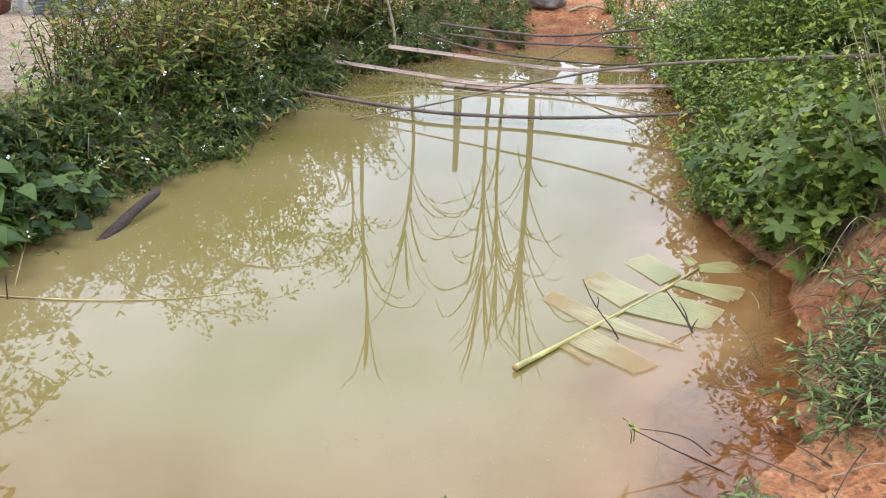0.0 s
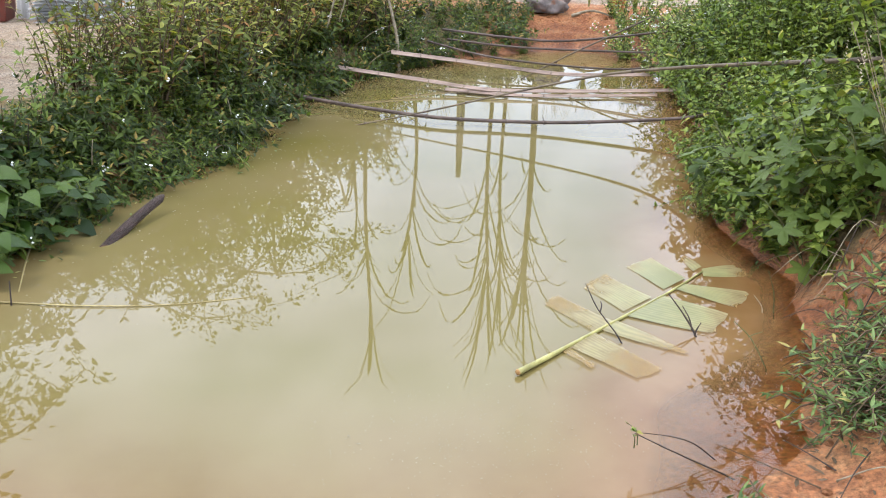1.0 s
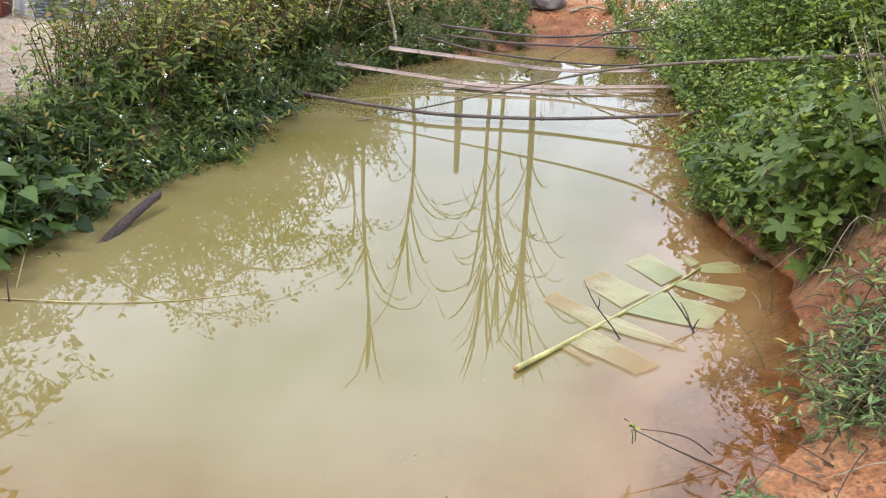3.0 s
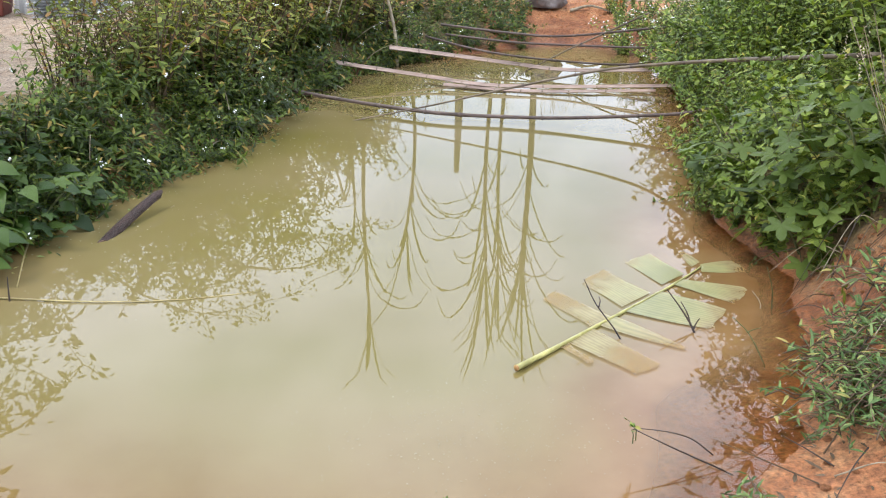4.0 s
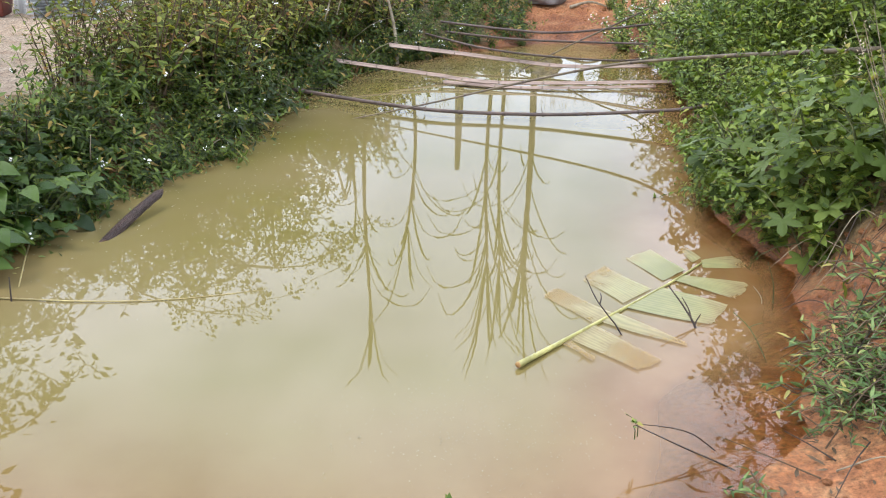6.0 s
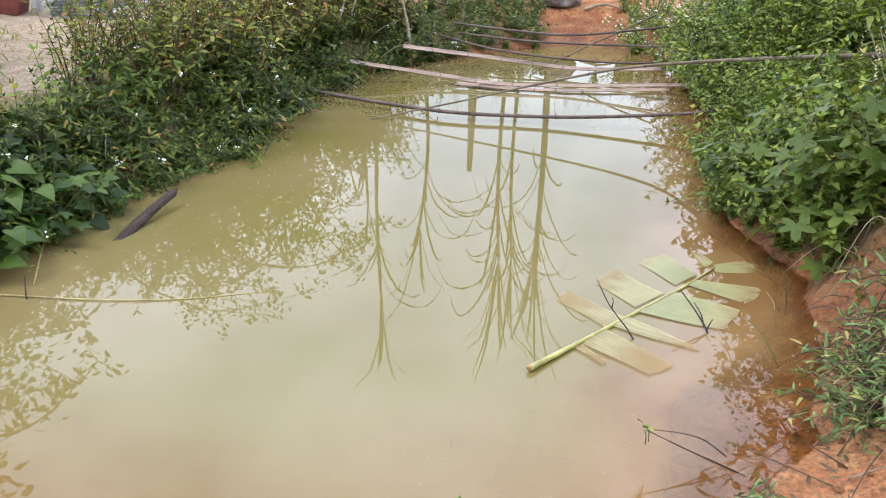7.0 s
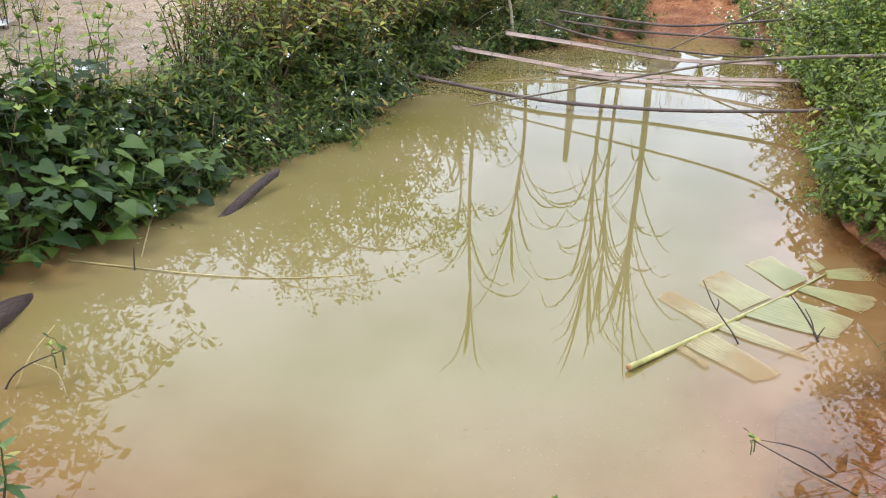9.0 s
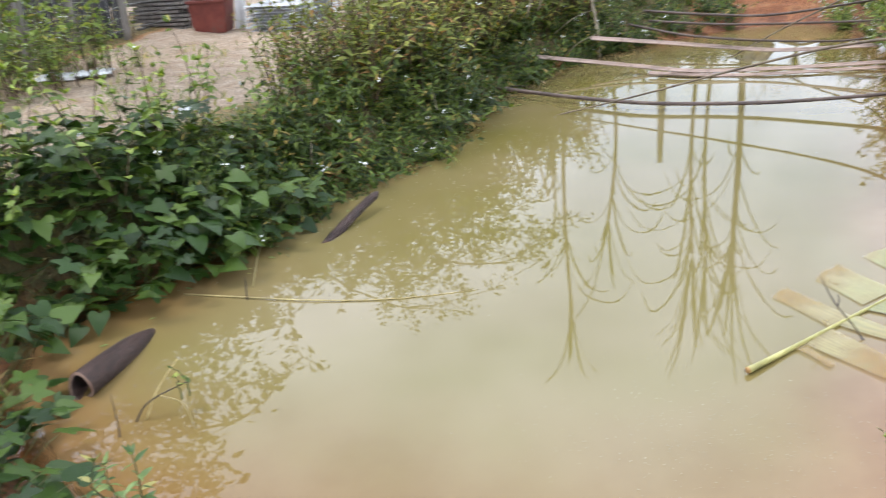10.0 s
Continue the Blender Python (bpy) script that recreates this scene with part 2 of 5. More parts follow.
def water_mat():
    """Still, silty water: the bed shows where it is shallow, suspended clay hides it where it is deep, and the face mirrors."""
    m, n, l, out = node_mat("silty_water")
    geo = n.new("ShaderNodeNewGeometry")
    pos = geo.outputs["Position"]
    at = n.new("ShaderNodeAttribute")
    at.attribute_name = "depth"
    wide = noise_node(n, l, 0.75, 3, 0.5, pos)
    mid = noise_node(n, l, 2.3, 5, 0.55, pos)
    silt_deep = ramp_node(n, l, wide.outputs["Fac"], [(0.32, (0.138, 0.114, 0.033)), (0.68, (0.176, 0.138, 0.064))])
    silt_edge = ramp_node(n, l, mid.outputs["Fac"], [(0.32, (0.145, 0.070, 0.024)), (0.68, (0.215, 0.122, 0.054))])
    dep = n.new("ShaderNodeMath")
    dep.operation = "MULTIPLY_ADD"
    l.new(mid.outputs["Fac"], dep.inputs[0])
    dep.inputs[1].default_value = 0.16
    off = n.new("ShaderNodeMath")
    off.operation = "SUBTRACT"
    l.new(at.outputs["Fac"], off.inputs[0])
    off.inputs[1].default_value = 0.08
    l.new(off.outputs[0], dep.inputs[2])
    far_in = n.new("ShaderNodeMapRange")
    far_in.interpolation_type = "SMOOTHSTEP"
    l.new(dep.outputs[0], far_in.inputs["Value"])
    far_in.inputs["From Min"].default_value, far_in.inputs["From Max"].default_value = 0.02, 0.48
    col = mix_node(n, l, far_in.outputs["Result"], silt_edge.outputs["Color"], silt_deep.outputs["Color"])
    dif = n.new("ShaderNodeBsdfDiffuse")
    l.new(col, dif.inputs["Color"])
    clear = n.new("ShaderNodeBsdfTransparent")
    clear.inputs["Color"].default_value = (0.95, 0.86, 0.70, 1)
    turb = n.new("ShaderNodeMapRange")
    l.new(at.outputs["Fac"], turb.inputs["Value"])
    turb.inputs["From Min"].default_value, turb.inputs["From Max"].default_value = 0.0, 0.085
    turb.inputs["To Min"].default_value, turb.inputs["To Max"].default_value = 0.02, 1.0
    body = n.new("ShaderNodeMixShader")
    l.new(turb.outputs["Result"], body.inputs["Fac"])
    l.new(clear.outputs[0], body.inputs[1])
    l.new(dif.outputs[0], body.inputs[2])
    rip = noise_node(n, l, 7.0, 2, 0.5, pos)
    bp = n.new("ShaderNodeBump")
    bp.inputs["Strength"].default_value, bp.inputs["Distance"].default_value = 0.022, 0.006
    l.new(rip.outputs["Fac"], bp.inputs["Height"])
    fres = n.new("ShaderNodeFresnel")
    fres.inputs["IOR"].default_value = 1.52
    glos = n.new("ShaderNodeBsdfGlossy")
    glos.inputs["Roughness"].default_value = 0.004
    l.new(bp.outputs["Normal"], glos.inputs["Normal"])
    mx = n.new("ShaderNodeMixShader")
    l.new(fres.outputs[0], mx.inputs["Fac"])
    l.new(body.outputs[0], mx.inputs[1])
    l.new(glos.outputs[0], mx.inputs[2])
    l.new(mx.outputs[0], out.inputs["Surface"])
    return m


def banana_mat():
    """A cut banana leaf blade: pale green bleaching to yellow and tan along the torn ends, with fine parallel veins."""
    m, n, l, out = node_mat("banana_blade")
    co = n.new("ShaderNodeTexCoord")
    at = n.new("ShaderNodeAttribute")
    at.attribute_name = "fade"
    wave = n.new("ShaderNodeTexWave")
    wave.inputs["Scale"].default_value, wave.inputs["Distortion"].default_value = 3.0, 7.0
    uv = n.new("ShaderNodeAttribute")
    uv.attribute_name = "along"
    l.new(uv.outputs["Vector"], wave.inputs["Vector"])
    nz = noise_node(n, l, 9, 5, 0.6, co.outputs["Object"])
    sm = n.new("ShaderNodeMath")
    sm.operation = "MULTIPLY_ADD"
    l.new(nz.outputs["Fac"], sm.inputs[0])
    sm.inputs[1].default_value = 0.7
    l.new(at.outputs["Fac"], sm.inputs[2])
    col = ramp_node(n, l, sm.outputs[0], [(0.38, (0.215, 0.215, 0.085)), (0.58, (0.285, 0.268, 0.112)), (0.82, (0.36, 0.30, 0.15)), (1.0, (0.34, 0.23, 0.095))])
    c2 = mix_node(n, l, 0.14, col.outputs["Color"], wave.outputs["Color"], "OVERLAY")
    p = n.new("ShaderNodeBsdfPrincipled")
    l.new(c2, p.inputs["Base Color"])
    p.inputs["Roughness"].default_value = 0.35
    bp = n.new("ShaderNodeBump")
    bp.inputs["Strength"].default_value, bp.inputs["Distance"].default_value = 0.05, 0.001
    l.new(wave.outputs["Fac"], bp.inputs["Height"])
    l.new(bp.outputs["Normal"], p.inputs["Normal"])
    thin = n.new("ShaderNodeMapRange")
    l.new(sm.outputs[0], thin.inputs["Value"])
    thin.inputs["From Min"].default_value, thin.inputs["From Max"].default_value = 0.55, 0.95
    thin.inputs["To Min"].default_value, thin.inputs["To Max"].default_value = 0.18, 0.62
    see = n.new("ShaderNodeBsdfTransparent")
    see.inputs["Color"].default_value = (0.95, 0.88, 0.72, 1)
    mx = n.new("ShaderNodeMixShader")
    l.new(thin.outputs["Result"], mx.inputs["Fac"])
    l.new(p.outputs[0], mx.inputs[1])
    l.new(see.outputs[0], mx.inputs[2])
    l.new(mx.outputs[0], out.inputs["Surface"])
    return m


GROUND, WATER, BANANA = ground_mat(), water_mat(), banana_mat()


# ---- mesh helpers ----
class Build:
    """Collects vertices and faces for one mesh."""

    def __init__(self):
        self.v, self.f, self.n = [], [], 0

    def add(self, verts, faces, m=None):
        a = np.asarray(verts, float)
        if m is not None:
            mm = np.array(m)
            a = a @ mm[:3, :3].T + mm[:3, 3]
        self.v.append(a)
        k = self.n
        self.f.extend([tuple(i + k for i in q) for q in faces])
        self.n += len(a)

    def mesh(self, name, mat, smooth=True):
        me = bpy.data.meshes.new(name)
        vs = np.concatenate(self.v) if self.v else np.zeros((0, 3))
        me.from_pydata(vs.tolist(), [], self.f)
        me.materials.append(mat)
        if smooth:
            me.polygons.foreach_set("use_smooth", [True] * len(me.polygons))
        me.update()
        return me


def part(name, mesh, parent=None, label="", m=None):
    """Links a mesh as one object, under a thing or a part where one is given."""
    ob = new(name, mesh)
    ob.parent = parent
    if m is not None:
        ob.matrix_basis = m
    if label:
        ob["label"] = label
    return ob


def thing(name, label, category, group="", kind="", m=None):
    ob = new(name)
    ob.empty_display_size = 0.1
    if m is not None:
        ob.matrix_basis = m
    return tagged(ob, label, category, group, kind)


def tube(b, pts, radii, sides=6, cap=True):
    """A round rod along a line of points, with a radius at each."""
    pts = [Vector(p) for p in pts]
    if isinstance(radii, (int, float)):
        radii = [radii] * len(pts)
    verts, faces = [], []
    side = None
    for i, p in enumerate(pts):
        d = (pts[min(i + 1, len(pts) - 1)] - pts[max(i - 1, 0)]).normalized()
        if side is None:
            side = d.orthogonal().normalized()
        side = (side - d * side.dot(d)).normalized()
        up = d.cross(side)
        for k in range(sides):
            a = 2 * math.pi * k / sides
            verts.append(p + (side * math.cos(a) + up * math.sin(a)) * radii[i])
    for i in range(len(pts) - 1):
        for k in range(sides):
            k2 = (k + 1) % sides
            faces.append((i * sides + k, i * sides + k2, (i + 1) * sides + k2, (i + 1) * sides + k))
    if cap:
        faces.append(tuple(range(sides))[::-1])
        faces.append(tuple((len(pts) - 1) * sides + k for k in range(sides)))
    b.add([tuple(v) for v in verts], faces)


def spline(pts, n):
    """n points on a smooth line through the given points."""
    p = [np.array(q, float) for q in pts]
    p = [2 * p[0] - p[1]] + p + [2 * p[-1] - p[-2]]
    res = []
    segs = len(p) - 3
    for i in range(n):
        u = i / (n - 1) * segs
        k = min(int(u), segs - 1)
        t = u - k
        a, b, c, d = p[k:k + 4]
        res.append(tuple(0.5 * (2 * b + (c - a) * t + (2 * a - 5 * b + 4 * c - d) * t * t + (3 * b - a - 3 * c + d) * t ** 3)))
    return res


def box(b, sx, sy, sz, m=None, bev=0.0):
    bm = bmesh.new()
    bmesh.ops.create_cube(bm, size=1.0)
    for v in bm.verts:
        v.co = Vector((v.co.x * sx, v.co.y * sy, v.co.z * sz))
    if bev:
        bmesh.ops.bevel(bm, geom=bm.edges[:], offset=bev, segments=2, affect="EDGES")
    b.add([tuple(v.co) for v in bm.verts], [tuple(v.index for v in q.verts) for q in bm.faces], m)
    bm.free()


def lance_leaf(L, W, fold=0.25, droop=0.25, rows=4):
    """A pointed leaf along +y, folded on its midrib and drooping to its tip."""
    v, f = [(0, 0, 0)], []
    for i in range(1, rows):
        t = i / rows
        w = W * 0.5 * math.sin(math.pi * t ** 0.75) ** 0.9
        z = -droop * L * t * t
        v += [(-w, L * t, z + w * fold), (0, L * t, z), (w, L * t, z + w * fold)]
    v.append((0, L, -droop * L))
    f += [(0, 2, 1), (0, 3, 2)]
    for i in range(rows - 2):
        a = 1 + 3 * i
        f += [(a, a + 1, a + 4, a + 3), (a + 1, a + 2, a + 5, a + 4)]
    a, tip = 1 + 3 * (rows - 2), len(v) - 1
    f += [(a, a + 1, tip), (a + 1, a + 2, tip)]
    return v, f


def outline_leaf(half, L, W, cup=0.12, droop=0.2):
    """A broad leaf from one half of its outline (x out, y along), mirrored, with a raised rim and a drooping tip."""
    v, f = [], []
    k = len(half)
    mids = [(0, max(0.0, min(1.0, y)) * L) for _, y in half]
    for (x, y), (_, my) in zip(half, mids):
        t = max(0.0, y)
        for s in (-1, 1):
            v.append((s * x * W, y * L, cup * x * W - droop * L * t * t))
        v.append((0, my, -droop * L * (my / L) ** 2))
    for i in range(k - 1):
        a, b = 3 * i, 3 * (i + 1)
        f += [(a, a + 2, b + 2, b), (a + 2, a + 1, b + 1, b + 2)]
    return v, f


HEART_HALF = [(0.02, 0.0), (0.20, -0.16), (0.40, -0.14), (0.52, 0.04), (0.50, 0.25), (0.38, 0.48), (0.22, 0.72), (0.08, 0.90), (0.004, 1.0)]
OVATE_HALF = [(0.01, 0.0), (0.22, 0.04), (0.38, 0.16), (0.43, 0.32), (0.37, 0.52), (0.24, 0.72), (0.10, 0.89), (0.004, 1.0)]


def palmate_leaf(L, lobes=5, deep=0.45, cup=0.10, seed=0):
    """A lobed leaf, like okra or papaya: pointed lobes with notches between, as a fan round the stalk's end."""
    r = random.Random(seed)
    v, f = [(0, 0, 0)], []
    n = lobes
    ring = []
    for i in range(n):
        a = radians(-125 + 250 * i / (n - 1))
        ln = L * (1.0 - 0.38 * abs(i - (n - 1) / 2) / ((n - 1) / 2)) * r.uniform(0.9, 1.05)
        half = radians(250 / (n - 1) / 2)
        for da, q in ((-half, deep), (-half * 0.62, 0.66), (-half * 0.42, 0.80), (0, 1.0), (half * 0.42, 0.80), (half * 0.62, 0.66)):
            rr = ln * q if abs(da) < half else L * deep * 0.85
            ring.append((math.sin(a + da) * rr, math.cos(a + da) * rr, cup * rr * math.cos(da * 3) - 0.55 * rr * rr / L * 0.45))
    a = radians(125 + 250 / (n - 1) / 2)
    ring.append((math.sin(a) * L * deep * 0.5, math.cos(a) * L * deep * 0.5, 0))
    mid = [(x * 0.45, y * 0.45, z * 0.45 + 0.012 * L * (1 if i % 6 == 3 else -1)) for i, (x, y, z) in enumerate(ring)]
    v += mid + ring
    k = len(ring)
    for i in range(k - 1):
        f.append((0, 1 + i, 2 + i))
        f.append((1 + i, 1 + k + i, 2 + k + i, 2 + i))
    return [(x, y + 0.0, z) for x, y, z in v], f


def leaf_pose(at, heading, lift, spin=0.0, s=1.0):
    """Puts a leaf's stalk at a point, heading round z (radians), lifted above the level, spun on its own length."""
    return Matrix.Translation(at) @ Matrix.Rotation(heading, 4, "Z") @ Matrix.Rotation(lift, 4, "X") @ Matrix.Rotation(spin, 4, "Y") @ Matrix.Scale(s, 4)


# ---- the pond's outline and the lie of the land ----
SHORE = [(-0.6, 1.5), (-1.3, 1.62), (-1.8, 1.95), (-2.35, 2.4), (-2.65, 2.95), (-2.45, 3.4), (-2.22, 3.95), (-2.1, 4.45), (-1.92, 4.95),
         (-1.66, 5.4), (-1.48, 6.2), (-1.39, 7.0), (-1.19, 7.8), (-0.90, 8.5), (-0.5, 9.15), (-0.15, 9.55), (0.3, 9.85), (0.85, 10.3), (1.3, 10.5), (1.75, 10.42), (2.05, 9.9),
         (2.1, 9.2), (2.1, 8.4), (1.98, 7.3), (1.83, 6.4), (1.62, 5.5), (1.47, 4.8), (1.43, 4.4), (1.53, 4.05), (1.6, 3.8), (1.5, 3.4), (1.37, 3.0), (1.24, 2.7), (1.08, 2.38),
         (0.92, 2.13), (0.62, 1.82), (0.2, 1.55)]
SHORE_A = np.array(SHORE)
SHORE_B = np.roll(SHORE_A, -1, axis=0)


def shore_distance(x, y):
    """Metres outside the pond's edge (inside: minus)."""
    p = np.stack([np.asarray(x, float).ravel(), np.asarray(y, float).ravel()], -1)
    best = np.full(len(p), 1e9)
    inside = np.zeros(len(p), bool)
    for a, b in zip(SHORE_A, SHORE_B):
        e = b - a
        t = np.clip(((p - a) @ e) / (e @ e), 0, 1)
        best = np.minimum(best, np.hypot(*(p - a - t[:, None] * e).T))
        cross = (a[1] > p[:, 1]) != (b[1] > p[:, 1])
        with np.errstate(divide="ignore", invalid="ignore"):
            xs = a[0] + (p[:, 1] - a[1]) * e[0] / e[1]
        inside ^= cross & (p[:, 0] < xs)
    return np.where(inside, -best, best).reshape(np.shape(x))


def step(v, a, b):
    t = np.clip((v - a) / (b - a), 0, 1)
    return t * t * (3 - 2 * t)


def lumps(x, y):
    return (0.5 * np.sin(2.1 * x + 1.3 * y) * np.sin(1.7 * y - 0.6 * x) + 0.3 * np.sin(5.3 * x - 2.2 * y + 1) * np.sin(4.7 * y + 1.9 * x)
            + 0.2 * np.sin(11.7 * x + 4.1 * y) * np.sin(10.3 * y - 3.7 * x + 2))


def land(x, y):
    """Height of the ground, the water standing at 0."""
    x, y = np.asarray(x, float), np.asarray(y, float)
    d = shore_distance(x, y) + (0.05 - 0.04 * step(-y, -3.4, -2.6)) * lumps(x * 1.7, y * 1.7)
    o = np.maximum(d, 0)
    near, far = step(-y, -3.0, -2.0), step(y, 9.2, 10.0) * step(x, -3.0, -1.6)
    right = step(x, 0.2, 1.2) * (1 - far)
    left = (1 - step(x, 0.2, 1.2)) * (1 - far)
    up_r = (1 - near) * (0.43 * step(o, 0, 0.40) + 0.14 * step(o, 0.4, 1.6)) + near * (0.30 * step(o, 0, 1.3))
    up_l = (1 - near) * (0.36 * step(o, 0, 0.40) - 0.11 * step(o, 0.7, 1.9)) + near * (0.26 * step(o, 0, 0.9))
    up_f = 0.16 * step(o, 0, 0.30) + 0.22 * step(o, 0.2, 1.4)
    z = right * up_r + left * up_l + far * up_f
    i = np.maximum(-d, 0)
    shelf = step(-y, -3.7, -2.6)
    slope = 0.95 - 0.82 * shelf * step(x, 0.25, 0.85) - 0.40 * shelf * (1 - step(x, 0.25, 0.85)) * step(x, -1.8, -1.0) - 0.45 * step(x, 0.6, 1.1) * (1 - shelf) * (1 - step(y, 4.3, 5.0))
    slope = slope + 1.0 * (1 - step(x, -0.6, 0.2)) * step(y, 3.6, 4.2) + 1.0 * step(y, 9.3, 9.9)
    z = np.where(d < 0, -0.75 * (1 - np.exp(-i * slope / 0.75)), z)
    rough = 0.05 * lumps(x * 1.3, y * 1.3) * step(o, 0.0, 0.5) + 0.012 * lumps(x * 4.1, y * 4.1) * step(d, -0.2, 0.1)
    return z + rough


def land_z(x, y):
    return float(land(np.array([x]), np.array([y]))[0])


def toward_water(x, y):
    """The level direction in which the pond's edge lies nearest."""
    h = 0.05
    gx = shore_distance(np.array([x + h, x - h]), np.array([y, y]))
    gy = shore_distance(np.array([x, x]), np.array([y + h, y - h]))
    g = Vector((-(gx[0] - gx[1]), -(gy[0] - gy[1]), 0))
    return g.normalized() if g.length > 1e-6 else Vector((0, 1, 0))


def axis_steps(a, b, fine, reach):
    mid = list(np.arange(a, b + fine / 2, fine))
    w, lo, hi = fine, [], []
    p, q = a, b
    while p > -reach:
        w *= 1.35
        p, q = p - w, q + w
        lo.append(p)
        hi.append(q)
    return np.array(lo[::-1] + mid + hi)


GX, GY = axis_steps(-6.5, 3.8, 0.055, 600), axis_steps(0.6, 11.5, 0.055, 600)
gx, gy = np.meshgrid(GX, GY)
gz = land(gx, gy)
gm = bpy.data.meshes.new("ground")
nx, ny = len(GX), len(GY)
idx = np.arange(nx * ny).reshape(ny, nx)
quads = np.stack([idx[:-1, :-1], idx[:-1, 1:], idx[1:, 1:], idx[1:, :-1]], -1).reshape(-1, 4)
gm.from_pydata(np.stack([gx, gy, gz], -1).reshape(-1, 3).tolist(), [], quads.tolist())
gm.polygons.foreach_set("use_smooth", [True] * len(gm.polygons))
gd = shore_distance(gx, gy)
zones = np.zeros((ny, nx, 4))
zones[..., 0] = step(-gx + 0.4 * lumps(gx, gy), 2.4, 3.0) * step(gd, 0.75, 1.2) * step(gy + 0.8 * lumps(gx * 0.7, gy), 1.0, 3.2) * (1 - step(gy, 12, 16)) * (1 - step(-gx, 5.6, 6.0) * step(gy, 7.2, 7.8)) + step(gy, 11.6, 12.4) * (1 - step(gy, 14, 18)) * 0.9
zones[..., 1] = np.clip(step(np.hypot(gx, gy - 5), 9, 16) + 0.8 * step(-gx + 0.3 * lumps(gx, gy), 4.7, 5.2) * step(-gy, -8.2, -7.4) * step(gy, 5.6, 6.2) + 0.8 * step(-gx, 5.6, 6.0) * step(gy, 7.2, 7.8) + 0.6 * step(gx + 0.6 * lumps(gx * 0.8, gy), 2.1, 3.2), 0, 1) * (1 - zones[..., 0] * (np.hypot(gx, gy - 5) < 12))
zones[..., 1] = np.maximum(zones[..., 1], 0.85 * step(gd, 0.02, 0.2) * (1 - step(gd, 1.0, 1.5)) * ((gx < 0.4) * step(gy, 2.2, 3.0) + (gx >= 0.4) * step(gy, 3.3, 3.8) * step(gd, -0.05, 0.2)) * (1 - step(gy, 9.0, 9.5) * (gx > 0.4)))
zones[..., 2] = 1 - step(gd, 0.02, 0.28)
# moist waterline and far clay, with painted shade under left vines, right bushes, far bank
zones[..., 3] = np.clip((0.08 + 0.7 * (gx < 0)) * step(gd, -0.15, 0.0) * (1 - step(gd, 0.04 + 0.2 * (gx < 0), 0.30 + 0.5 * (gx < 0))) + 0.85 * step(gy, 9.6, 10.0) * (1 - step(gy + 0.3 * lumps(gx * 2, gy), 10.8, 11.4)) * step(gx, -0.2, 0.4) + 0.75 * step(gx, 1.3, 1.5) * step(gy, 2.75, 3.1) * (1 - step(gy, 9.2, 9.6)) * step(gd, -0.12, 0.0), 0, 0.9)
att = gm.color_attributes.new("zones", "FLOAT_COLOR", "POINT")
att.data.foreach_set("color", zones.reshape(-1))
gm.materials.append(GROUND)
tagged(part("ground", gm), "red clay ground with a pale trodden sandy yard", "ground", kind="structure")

# water: one level sheet over the basin, carrying the depth beneath it
WX, WY = np.arange(-3.2, 2.6, 0.05), np.arange(1.2, 10.9, 0.05)
wx, wy = np.meshgrid(WX, WY)
depth = np.maximum(0, -land(wx, wy))
wm = bpy.data.meshes.new("water")
nx, ny = len(WX), len(WY)
idx = np.arange(nx * ny).reshape(ny, nx)
quads = np.stack([idx[:-1, :-1], idx[:-1, 1:], idx[1:, 1:], idx[1:, :-1]], -1).reshape(-1, 4)
keep = shore_distance(wx, wy).reshape(-1)[quads].min(1) < 0.12
wm.from_pydata(np.stack([wx, wy, 0 * wx], -1).reshape(-1, 3).tolist(), [], quads[keep].tolist())
wa = wm.attributes.new("depth", "FLOAT", "POINT")
wa.data.foreach_set("value", depth.reshape(-1))
wm.materials.append(WATER)
tagged(part("water", wm), "still olive silty pond water mirroring sky and trees", "water", kind="structure")


